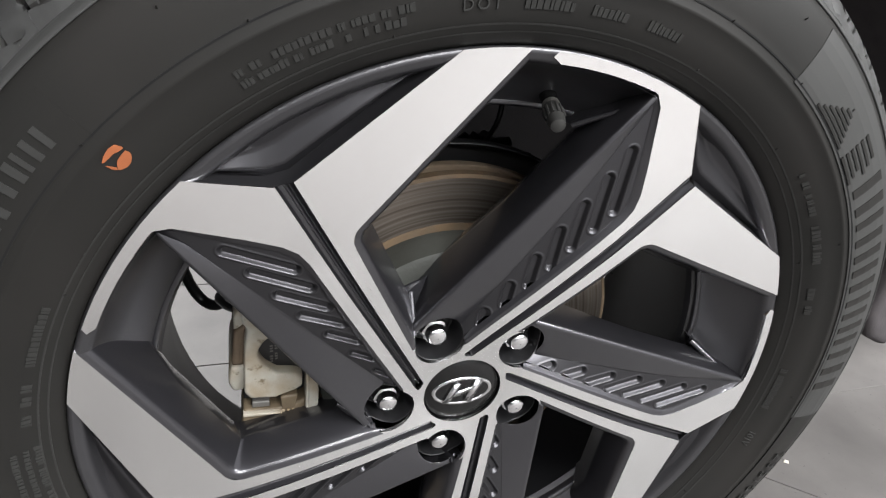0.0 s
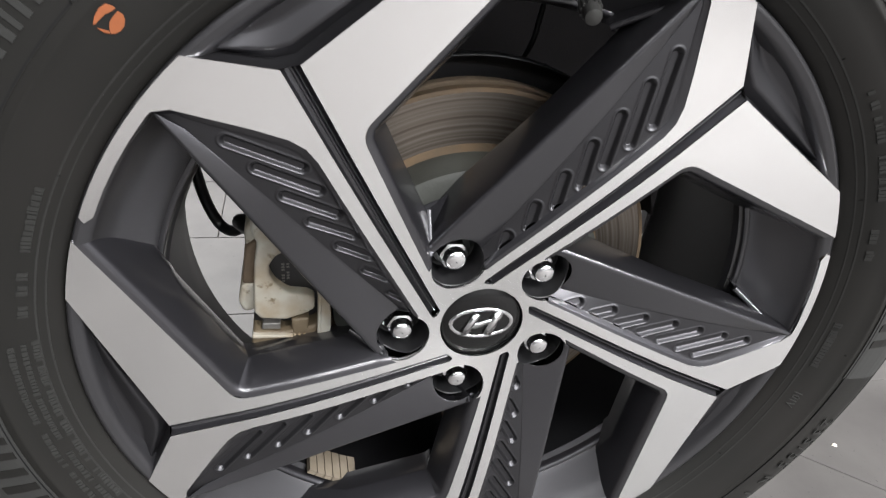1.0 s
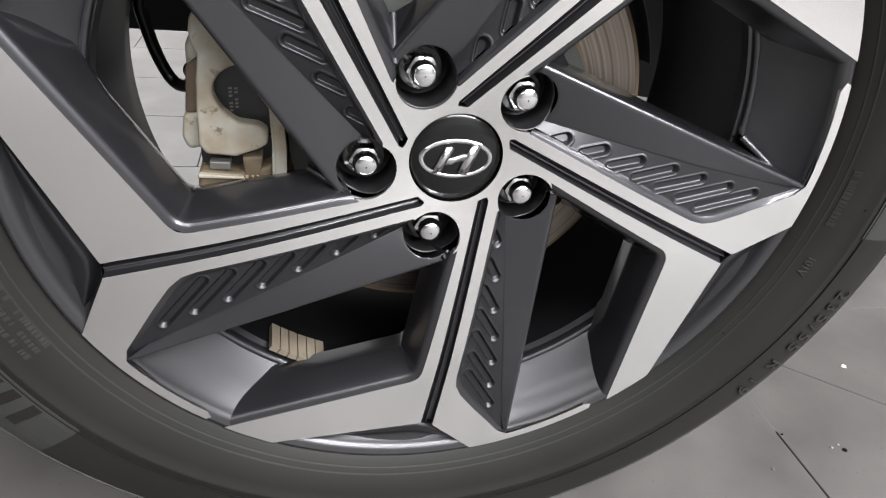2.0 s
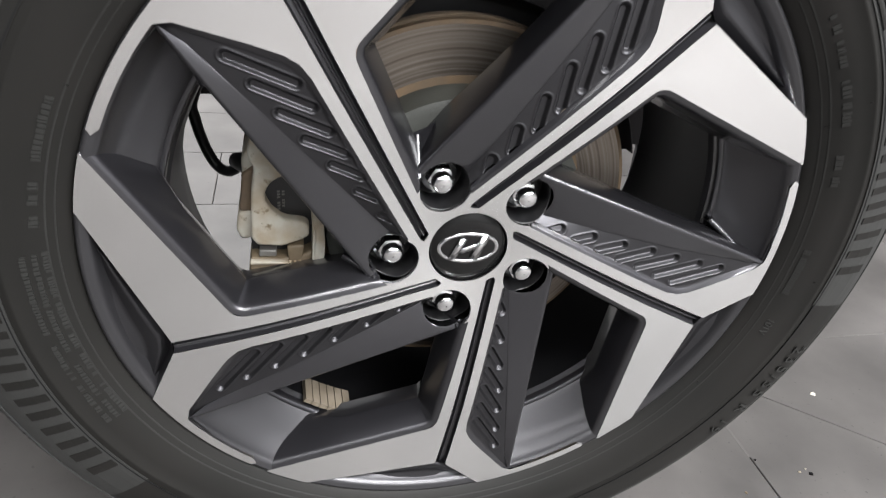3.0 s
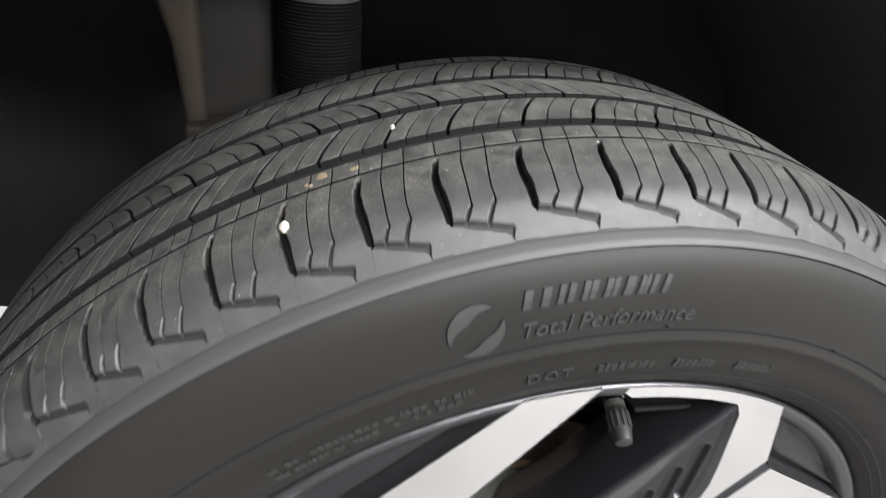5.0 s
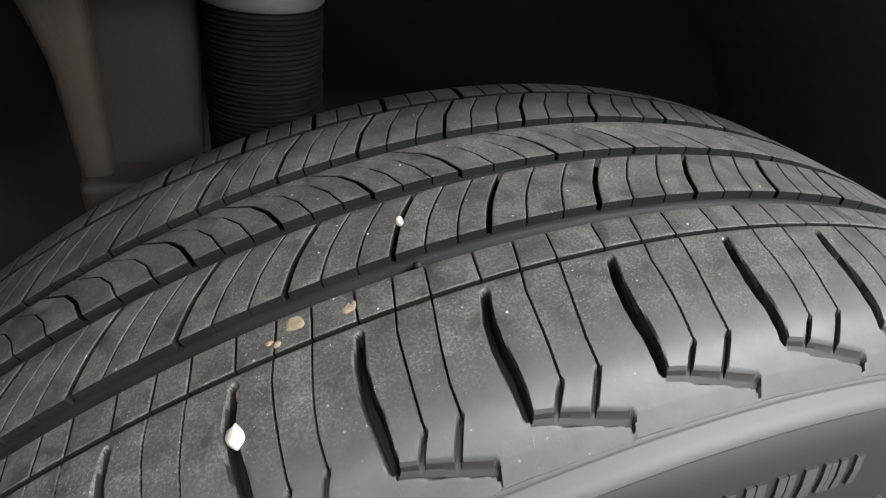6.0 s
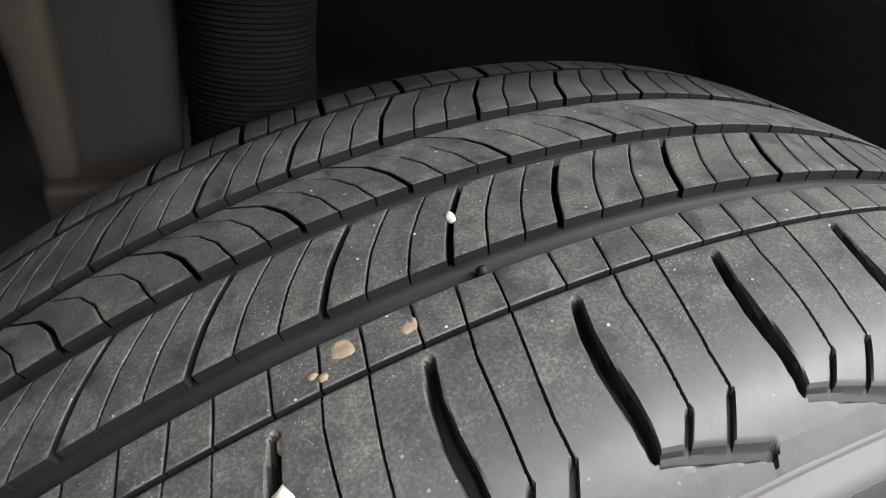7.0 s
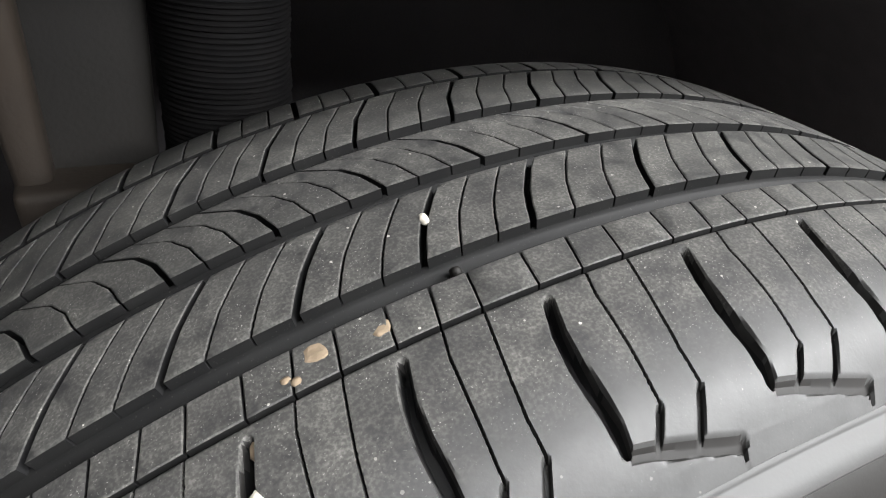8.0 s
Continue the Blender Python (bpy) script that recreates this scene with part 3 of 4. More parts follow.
groove_a = [GA_IN] + seg(GA_IN, GA_OUT, 12) + [GA_OUT]
hub_end = [(-.0338, .0097), (-.0352, .0078)]
rim_a = arc_pts(.2605, 134.4, 158.0, 10)
rim_b = arc_pts(.2612, 89.5, 98.2, 5)
# the turned cut stops short of the painted edges, which are chamfered
a_side = resample(edge_a[9:], 24)
a_turned = [tuple(q[c] + (p[c] - q[c]) * min(1.0, i / 5) for c in (0, 1)) for i, (q, p) in enumerate(zip(a_side, offset(a_side, -.0021)))]
b_turned = offset(edge_b, -.0016)
outline = (arc_pts(.0306, NUT_A + 72, NUT_A, 14) + pocket_arc(nut0, NUT_A + 180, NUT_A + 60, 18) + b_turned + rim_b + groove_b + hub_end + groove_a + [F5] + rim_a[1:]
           + [(.2572 * math.cos(radians(158.6)), .2572 * math.sin(radians(158.6)))] + edge_a[:9] + a_turned + pocket_arc(nut4, 62, NUT_A + 72 - 180, 14))


def machined_mesh():
    bm = bmesh.new()
    vs = [bm.verts.new((x, face_y(math.hypot(x, z)), z)) for x, z in outline]
    es = [bm.edges.new((vs[i], vs[(i + 1) % len(vs)])) for i in range(len(vs))]
    bmesh.ops.triangle_fill(bm, use_beauty=True, edges=es, normal=(0, -1, 0))
    bmesh.ops.subdivide_edges(bm, edges=[e for e in bm.edges if e.calc_length() > .006 and len(e.link_faces) == 2], cuts=4, use_grid_fill=True)
    bmesh.ops.triangulate(bm, faces=bm.faces[:])
    for q in bm.verts:
        q.co.y = face_y(math.hypot(q.co.x, q.co.z))
    for fc in bm.faces:
        fc.normal_update()
        if fc.normal.y > 0:
            fc.normal_flip()
    ex = bmesh.ops.extrude_face_region(bm, geom=bm.faces[:])
    new_v = [g for g in ex["geom"] if isinstance(g, bmesh.types.BMVert)]
    moved = set(new_v)
    for q in bm.verts:
        if q not in moved:
            q.co.y += 0.0030
    bmesh.ops.recalc_face_normals(bm, faces=bm.faces)
    bm.verts.index_update()
    out = [tuple(q.co) for q in bm.verts], [tuple(q.index for q in fc.verts) for fc in bm.faces]
    bm.free()
    return out


MACH = machined_mesh()


def strip_mesh(lines):
    """Quads between successive lines of points of equal count."""
    verts, faces, n = [], [], len(lines[0])
    for ln in lines:
        verts += ln
    for i in range(len(lines) - 1):
        for j in range(n - 1):
            faces.append((i * n + j, i * n + j + 1, (i + 1) * n + j + 1, (i + 1) * n + j))
    return verts, faces


def lift(pts, drop=0.0):
    return [(x, face_y(math.hypot(x, z)) + drop, z) for x, z in pts]


ED_HUB, ED_OUT = (-.0715, -.0247), (-.1911, .1495)


# slots pressed into the ladder panel: outer and inner end of each
SLOTS = [((-.1643, .1415), (-.1248, .1261)), ((-.1498, .1254), (-.1154, .1115)), ((-.1350, .1076), (-.1051, .0952)), ((-.1203, .0897), (-.0944, .0796)),
         ((-.1030, .0711), (-.0832, .0625)), ((-.0855, .0505), (-.0712, .0440)), ((-.0676, .0298), (-.0586, .0254))]


def slot_depth(x, z, w=0.0040):
    """How deep the panel is pressed in at a point: long trough-shaped slots with a faint lip."""
    best, soft = 1.0, .0023
    for (px, pz), (qx, qz) in SLOTS:
        dx, dz = qx - px, qz - pz
        long = math.hypot(dx, dz)
        u = ((x - px) * dx + (z - pz) * dz) / (long * long)
        t = max(0.0, min(1.0, u))
        gap = math.hypot(px + dx * t - x, pz + dz * t - z)
        if gap < best:
            best, soft = gap, .0023 + .0022 * min(1.0, abs(u - t) * long / .0030)
    t = max(0.0, min(1.0, (w - best) / soft))
    lip = max(0.0, 1 - abs(best - w - .0002) / .0013)
    return .0028 * t * t * (3 - 2 * t) - .0004 * lip * lip * (3 - 2 * lip)


RIB_OUT, RIB_IN = (.2470, 140.4, -.0995), (.2135, 147.4, -.0740)


def spoke_shapes():
    shapes = []
    # wall of the window under the blade
    past = (RIM_B[0] + .0026, RIM_B[1] + .0030)
    b2 = resample([(B_LOW[0] + .0035, B_LOW[1] - .0080)] + edge_b + [past], 40)
    n1 = 40 * math.dist(B_LOW, F1) / (math.dist(B_LOW, F1) + math.dist(F1, RIM_B) + .013)
    sunk = [float(np.interp(i, [0, n1 * .3, n1, 29, 34, 40], [-.066, -.074, -.082, -.0825, -.069, -.064])) for i in range(40)]
    low, deep, back = offset(b2, .0125), offset(b2, .0123), offset(b2, .0040)
    shapes.append(strip_mesh([lift(offset(b2, -.0016), .0006), lift(b2, .0011), lift(offset(b2, .0014), .0015), lift(offset(b2, .0027), .0023), lift(offset(b2, .0037), .0036), lift(offset(b2, .0044), .0055), [(p[0], y, p[1]) for p, y in zip(low, sunk)],
                              [(p[0], y + .003, p[1]) for p, y in zip(deep, sunk)], [(p[0], y + .026, p[1]) for p, y in zip(back, sunk)]]))
    # ladder panels
    ed = [(ED_OUT[0] + (ED_HUB[0] - ED_OUT[0]) * t, -.1064 + .0161 * t, ED_OUT[1] + (ED_HUB[1] - ED_OUT[1]) * t) for t in [i / 23 for i in range(24)]]
    top = lift(a_turned, 0.0006)
    brow = lift(a_side, 0.0014)
    step = [(x, y + float(np.interp(z, [.01, .10, .14], [.0050, .0045, .0026])), z) for x, y, z in lift(offset(a_side, 0.0022))]
    crease = []
    for i in range(24):
        z = .1475 + (.0113 - .1475) * i / 23
        x = -.0263 - .9145 * (z + .0247)
        crease.append((x, face_y(math.hypot(x, z)) + float(np.interp(z, [.0113, .0188, .0624, .1059, .1475], [.0110, .0105, .0088, .0062, .0035])), z))
    ed2 = [(ED_OUT[0] - .0051, -.1068, ED_OUT[1] + .0074)] + ed + [(ed[-1][0] + .0047, ed[-1][1] + .002, ed[-1][2] - .0065)]
    down = [(x - .0034, float(np.interp((i - 1) / 23, [0, .2, .45, .6, .75, .9, 1.05], [-.074, -.073, -.070, -.065, -.058, -.052, -.050])), z - .0025) for i, (x, y, z) in enumerate(ed2)]
    fine_i, fine_j = 400, 90
    tops_, bots_ = resample(step, fine_i), resample(crease, fine_i)
    panel = []
    for j in range(fine_j + 1):
        row = []
        for a, b in zip(tops_, bots_):
            t = j / fine_j
            x, y, z = (a[c] + (b[c] - a[c]) * t for c in range(3))
            rim_ = min(1.0, min(j, fine_j - j) / 4)
            row.append((x, y + slot_depth(x, z) + .0004 * rim_, z))
        panel.append(row)
    shapes.append(strip_mesh([top, brow, step]))
    shapes.append(strip_mesh(panel))
    cr_, ed_ = resample(crease, 130), resample(ed2, 130)
    outer = [[tuple(a[c] + (b[c] - a[c]) * j / 14 for c in range(3)) for a, b in zip(cr_, ed_)] for j in range(15)]
    shapes.append(strip_mesh(outer))
    down_ = resample(down, 130)
    turn_ = ((.0010, .0003), (.0019, .0010), (.0025, .0020), (.0028, .0034))
    shapes.append(strip_mesh([ed_] + [[(x - .81 * o, y + d, z - .59 * o) for x, y, z in ed_] for o, d in turn_] + [down_, [(x + .0008, y + .003, z + .0006) for x, y, z in down_], [(x + .0090, y + .022, z + .0066) for x, y, z in down_]]))
    # channel between the blades
    ga, gb = resample(groove_a, 14), resample(groove_b[::-1], 14)
    across = lambda u: [(a[0] * (1 - u) + b[0] * u, a[1] * (1 - u) + b[1] * u) for a, b in zip(ga, gb)]
    shapes.append(strip_mesh([lift(across(u), d) for u, d in ((0, .001), (.10, .0050), (.34, .0060), (.42, .0034), (.52, .0032), (.60, .0064), (.70, .0062), (1, .0008))]))
    # recess between the two blade ends and the lip
    arc = [polar(.2590, 134.4 - i * (134.4 - 98.2) / 15, -.1030) for i in range(16)]
    inner = lift(resample([F5, GA_OUT, ((GA_OUT[0] + F2[0]) / 2, (GA_OUT[1] + F2[1]) / 2), F2, rim_b[-1]], 16), 0.001)
    low = [(x * 1.014, y + 0.012, z * 1.014) for x, y, z in inner]
    ridge = [tuple(low[i][c] * .80 + arc[i][c] * .20 - (.0055 if c == 1 else 0) for c in range(3)) for i in range(16)]
    mid2 = [tuple((low[i][c] * .45 + arc[i][c] * .55) + (0.003 if c == 1 else 0) for c in range(3)) for i in range(16)]
    shapes.append(strip_mesh([inner, low, ridge, mid2, arc]))
    # root wall beside the corner, and the little facet at the panel's outer end
    shapes.append(([(-.0430, -.0680, .0822), (-.0432, -.0860, .0590), (-.0365, -.0800, .0652), (-.0190, -.0835, .0913), (-.0205, -.0560, .0930)], [(0, 1, 2, 3, 4)]))
    rim_pt = lift([edge_a[5]], .003)[0]
    shapes.append(([step[0], crease[0], ed[0], ed2[0], rim_pt], [(0, 1, 2), (0, 2, 3), (0, 3, 4)]))
    # fin that carries the rib from the panel's corner down into the dish
    fin = []
    for u in (0, .25, .5, .75, 1):
        r, a, y = (RIB_OUT[c] + (RIB_IN[c] - RIB_OUT[c]) * u for c in range(3))
        foot = float(np.interp(r, [.2135, .2300, .2420, .2500], [-.062, -.0735, -.084, -.095]))
        fin.append([polar(r, a - .9, max(y, foot)), polar(r, a - .35, y), polar(r, a + .35, y), polar(r, a + .9, max(y, foot))])
    shapes.insert(0, strip_mesh(fin))
    return shapes


SHAPES = spoke_shapes()


def soften(ob, offset_, degrees):
    """Rounds the creases of a mesh."""
    bm = bmesh.new()
    bm.from_mesh(ob.data)
    hard = [e for e in bm.edges if len(e.link_faces) == 2 and e.calc_face_angle() > radians(degrees)]
    bmesh.ops.bevel(bm, geom=hard, offset=offset_, segments=2, affect="EDGES", profile=0.5, clamp_overlap=True)
    bm.to_mesh(ob.data)
    bm.free()
    ob.data.shade_smooth()
    return ob


def bored(shape):
    """Cuts the round nut pockets out of a surface."""
    verts, faces = [list(q) for q in shape[0]], shape[1]
    inside = set()
    for c in (nut0, nut4):
        for i, q in enumerate(verts):
            d = math.hypot(q[0] - c[0], q[2] - c[1])
            if d < POCKET:
                inside.add((i, c))
    names = {i for i, c in inside}
    kept = [fc for fc in faces if not all(i in names for i in fc)]
    for i, c in inside:
        q = verts[i]
        d = max(1e-6, math.hypot(q[0] - c[0], q[2] - c[1]))
        q[0], q[2] = c[0] + (q[0] - c[0]) * POCKET / d, c[1] + (q[2] - c[1]) * POCKET / d
    return [tuple(q) for q in verts], kept


SHAPES = [bored(q) for q in SHAPES]
PANEL_AT, RECESS_AT = 3, 7
for k in range(5):
    verts, faces = [], []
    for n_, (sv, sf) in enumerate(SHAPES):
        if n_ in (PANEL_AT, RECESS_AT, len(SHAPES) - 1):
            continue
        n = len(verts)
        verts += [spin(q, k) for q in sv]
        faces += [tuple(i + n for i in fc) for fc in sf]
    spoke = fix_normals(wpart("spoke", verts, faces, PAINT, label="dark grey painted spoke with a ladder of slots"))
    sharp(soften(spoke, .0021, 30), 60)
    recess = fix_normals(wpart("recess", [spin(q, k) for q in SHAPES[RECESS_AT][0]], SHAPES[RECESS_AT][1], PANEL_PAINT, spoke, "hollow between the blade ends and the lip"))
    sharp(soften(recess, .0021, 30), 60)
    n = len(SHAPES[PANEL_AT][0])
    wpart("ladder_panel", [spin(q, k) for q in SHAPES[PANEL_AT][0] + SHAPES[-1][0]], SHAPES[PANEL_AT][1] + [tuple(i + n for i in fc) for fc in SHAPES[-1][1]], PANEL_PAINT, spoke, "panel with seven pressed slots")
    rod("corner_web", [spin(q, k) for q in ((-.0434, -.0710, .0825), (-.0434, -.0808, .0705), (-.0436, -.0908, .0590))], [.0024, .0023, .0021], PAINT, spoke, z=0)
    rod("rib", [spin(q, k) for q in (polar(*RIB_OUT), polar(*(sum(q) / 2 for q in zip(RIB_OUT, RIB_IN))), polar(*RIB_IN))], [.0018, .0021, .0026], PAINT, spoke, z=0)
    face = wpart("machined_face", [spin(q, k) for q in MACH[0]], MACH[1], MACHINED, spoke, "bright machined aluminium face")

    sharp(face, 30)

# hub, pockets, nuts and cap
v, f = revolve([(.0295, -.0875), (.0295, -.062), (.0900, -.060), (.0880, -.045), (.0300, -.045)], 96)
fix_normals(wpart("hub", v, f, PAINT))


def pocket_mesh(k):
    verts, faces, n = [], [], 36
    c = spin(polar(NUT_R, NUT_A), k)
    a0 = NUT_A - 72 * k
    for i in range(n):
        a = 360 * i / n
        out = math.cos(radians(a))           # 1: away from the axle
        wall = float(np.interp(out, [-.2, .6], [-.0878, -.0815]))
        for r, y in ((POCKET + .0012, wall + .006), (POCKET + .0006, wall), (POCKET, wall + .0004), (POCKET - .0006, -.064), (.0145, -.0615), (.0140, -.0660), (.0125, -.0660)):
            verts.append((c[0] + r * math.cos(radians(a + a0)), y, c[2] + r * math.sin(radians(a + a0))))
    for i in range(n):
        for j in range(6):
            faces.append((i * 7 + j, ((i + 1) % n) * 7 + j, ((i + 1) % n) * 7 + j + 1, i * 7 + j + 1))
    return verts, faces


def nut_mesh(c):
    """A hexagon nut with a washer foot and a domed head."""
    verts, faces, n = [], [], 36
    rings = [(.0135, -.0610, 0), (.0132, -.0705, 0), (.0112, -.0720, 1), (.0110, -.0778, 1), (.0102, -.0794, .7), (.0080, -.0801, 0), (.0078, -.0841, 0), (.0074, -.0858, 0), (.0066, -.0870, 0), (.0040, -.0878, 0), (.0005, -.0880, 0)]
    for r, y, hexed in rings:
        for i in range(n):
            a = 2 * math.pi * i / n
            h = math.cos(math.pi / 6) / math.cos((a % (math.pi / 3)) - math.pi / 6)
            q = r * (1 + hexed * (h - 1))
            verts.append((c[0] + q * math.cos(a), y, c[2] + q * math.sin(a)))
    for j in range(len(rings) - 1):
        for i in range(n):
            faces.append((j * n + i, j * n + (i + 1) % n, (j + 1) * n + (i + 1) % n, (j + 1) * n + i))
    return verts, faces


for k in range(5):
    pv, pf = pocket_mesh(k)
    sharp(fix_normals(wpart("nut_pocket", pv, pf, BLACK)), 40)
    nv_, nf_ = nut_mesh(spin(polar(NUT_R, NUT_A), k))
    sharp(fix_normals(wpart("lug_nut", nv_, nf_, CHROME, label="chrome lug nut with a domed head")), 40)

v, f = revolve([(.0300, -.080), (.0300, -.0862), (.0290, -.0874), (.0200, -.0886), (.0100, -.0891), (.0002, -.0893)], 96)
cap = fix_normals(wpart("centre_cap", v, f, GLOSS_BLACK, label="round black centre cap with a chrome oval emblem"))


def tube_ring(rx, rz, w, y, n=64):
    verts, faces = [], []
    for i in range(n):
        a = 2 * math.pi * i / n
        c, s = math.cos(a), math.sin(a)
        for o, h in ((-w, .0015), (-w * .5, -.0006), (w * .5, -.0006), (w, .0015)):
            x, z = (rx + o) * c, (rz + o) * s
            verts.append((x, y + h, z))
    for i in range(n):
        for j in range(3):
            faces.append((i * 4 + j, ((i + 1) % n) * 4 + j, ((i + 1) % n) * 4 + j + 1, i * 4 + j + 1))
    return verts, faces


v, f = tube_ring(.0226, .0121, .0019, -.0888)
fix_normals(wpart("emblem_ring", v, f, CHROME, cap, "chrome oval ring"))

# brake disc and caliper
disc = empty_thing("brake_disc", "worn steel brake disc with rusty edges behind the spokes", "brake disc")
# The black cylinder between the plates stands for the shade in the vent gap.
for nm, pr, mt in (("friction_ring", [(.1120, -.0270), (.1500, -.0270), (.1500, -.0180), (.1120, -.0180)], STEEL), ("rusty_edge", [(.1495, -.0274), (.1525, -.0268), (.1525, -.0185), (.1480, -.0180)], RUST), ("rear_plate", [(.1100, -.0095), (.1515, -.0095), (.1525, -.0085), (.1525, -.0010), (.1490, .0000)], RUST_DIRT), ("vent_shade", [(.1400, -.0180), (.1400, -.0095)], BLACK),
                   ("rusty_step", [(.1060, -.0275), (.1125, -.0273), (.1125, -.0250)], RUST), ("hat", [(.0200, -.0560), (.0980, -.0560), (.1040, -.0530), (.1065, -.0270), (.1065, -.0020)], HAT)):
    v, f = revolve(pr, 120)
    sharp(link_mesh(nm, v, f, mt, disc, z=AXLE), 40)

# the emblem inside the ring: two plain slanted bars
def prism(pts, y0, y1):
    """A flat plate from points in x and z, between two depths."""
    n = len(pts)
    verts = [(x, y0, z) for x, z in pts] + [(x, y1, z) for x, z in pts]
    faces = [tuple(range(n)), tuple(range(2 * n - 1, n - 1, -1))] + [(i, (i + 1) % n, n + (i + 1) % n, n + i) for i in range(n)]
    return verts, faces


for sx in (-1, 1):
    pts = [(sx * .0085 - .0068, -.0092 + sx * .0004), (sx * .0085 - .0012, -.0094 - sx * .0012), (sx * .0085 + .0062, .0094 + sx * .0004), (sx * .0085 + .0008, .0096 + sx * .0012)]
    v, f = prism(pts, -.0912, -.0880)
    fix_normals(wpart("emblem_bar", v, f, CHROME, cap))
v, f = prism([(-.0068, -.0040), (-.0030, -.0030), (.0066, .0006), (.0078, .0040), (.0032, .0032), (-.0062, -.0002)], -.0908, -.0880)
fix_normals(wpart("emblem_bar", v, f, CHROME, cap))


def smooth_line(points, steps=6):
    """A rounded line through points."""
    out, pts = [], [Vector(p) for p in points]
    for i in range(len(pts) - 1):
        p0, p1, p2, p3 = pts[max(0, i - 1)], pts[i], pts[i + 1], pts[min(len(pts) - 1, i + 2)]
        for k in range(steps):
            t = k / steps
            out.append(tuple(0.5 * (2 * p1 + (p2 - p0) * t + (2 * p0 - 5 * p1 + 4 * p2 - p3) * t * t + (3 * p1 - p0 - 3 * p2 + p3) * t ** 3)))
    return out + [tuple(pts[-1])]


def solid(name, pts, y0, y1, mat, parent, label="", bevel=0.003, z=AXLE):
    """A thick plate with rounded edges from an outline in x and z."""
    v, f = prism(pts, y0, y1)
    bm = bmesh.new()
    vs = [bm.verts.new(q) for q in v]
    for fc in f:
        bm.faces.new([vs[i] for i in fc])
    bmesh.ops.recalc_face_normals(bm, faces=bm.faces)
    bmesh.ops.bevel(bm, geom=bm.edges[:], offset=bevel, segments=3, affect="EDGES", profile=0.6, clamp_overlap=True)
    me = bpy.data.meshes.new(name)
    bm.to_mesh(me)
    bm.free()
    me.materials.append(mat)
    me.shade_smooth()
    ob = new(name, me)
    ob.location.z = z
    if parent:
        ob.parent = parent
    if label:
        ob["label"] = label
    return sharp(ob, 40)


# valve
base_, collar_, tip_ = Vector((.0345, -.0520, .2370)), Vector((.0312, -.0830, .2222)), Vector((.0272, -.1050, .2165))
stem = [tuple(base_ + (collar_ - base_) * q) for q in (0, .25, .5, .8, 1)]
valve = rod("valve_stem", stem, [.0085, .0075, .0058, .0052, .0050], GLOSS_BLACK, wheel, "black rubber valve stem")
way = (tip_ - collar_).normalized()
rod("valve_nut", [tuple(collar_ - way * .001), tuple(collar_ + way * .003)], .0056, DULL, valve, "dull metal collar", z=0)
rod("valve_cap", [tuple(collar_ + way * q) for q in (.003, .012, .019, .0225, .0232)], [.0057, .0057, .0053, .0046, .0030], DARK_METAL, valve, "dark grey ribbed valve cap", z=0)
for i in range(12):
    t = 2 * math.pi * i / 12
    u = way.cross(Vector((1, 0, 0))).normalized()
    o = collar_ + way * .010 + (u * math.cos(t) + way.cross(u) * math.sin(t)) * .0057
    rod("cap_rib", [tuple(o - way * .0045), tuple(o + way * .0050)], .0008, DARK_METAL, valve, n=6, z=0)

# stick-on balance weights inside the barrel
for i in range(6):
    a0 = -125.6 + i * 2.15
    pts = []
    for da in (0.12, 2.03):
        for yy in (-.0655, -.0375):
            for r in (.2128, .2085):
                pts.append(polar(r - (0.0006 if yy < -.05 else 0), a0 + da, yy))
    fc = [(0, 1, 3, 2), (4, 6, 7, 5), (0, 4, 5, 1), (2, 3, 7, 6), (0, 2, 6, 4), (1, 5, 7, 3)]
    fix_normals(wpart("balance_weight", pts, fc, WEIGHT, wheel, "brownish stick-on balance weight", smooth=False))

# caliper
caliper = empty_thing("brake_caliper", "cream cast brake caliper with brown dirt, beside the disc", "brake caliper")
body = [(-.100, .085), (-.150, .080), (-.157, .071), (-.1585, .063), (-.1575, .055), (-.1545, .050), (-.157, .034), (-.1585, .012), (-.159, -.008), (-.155, -.014),
        (-.137, -.0155), (-.1225, -.0102), (-.1168, -.0066), (-.1166, .0022), (-.121, .006), (-.1352, .008), (-.144, .016), (-.148, .0245), (-.1476, .031), (-.1432, .0385), (-.136, .043), (-.125, .046), (-.100, .046)]
solid("caliper_body", body, -.057, -.030, CASTING, caliper, "cream cast body with a round cut-out", bevel=.0032)
solid("pad_back", [(-.152, .000), (-.100, -.004), (-.096, .052), (-.150, .050)], -.047, -.034, BLACK, caliper, "black brake pad back plate with worn print", bevel=.0008)
for i in range(7):
    for cx, w in ((-.1395, .0022), (-.1360, .0020)):
        if (i * 5 + int(cx * 1e4)) % 4:
            z0 = .0115 + i * .0024
            solid("print_bar", [(cx, z0), (cx + w, z0 + .0003), (cx + w, z0 + .0016), (cx, z0 + .0013)], -.0474, -.046, DULL, caliper, bevel=.0001)
solid("side_cheek", [(-.1540, .046), (-.1640, .038), (-.1660, .018), (-.1672, .008), (-.1560, .008)], -.044, .020, RUST_DIRT, caliper, "brown dirty side of the casting", bevel=.003)
solid("side_foot", [(-.1560, .010), (-.1680, .008), (-.1705, -.007), (-.1670, -.016), (-.1560, -.0135)], -.046, .020, CASTING, caliper, bevel=.004)
solid("bridge", [(-.158, .060), (-.164, .050), (-.164, -.010), (-.156, -.016), (-.146, -.015), (-.146, .058)], -.040, .045, CASTING, caliper, bevel=.004)
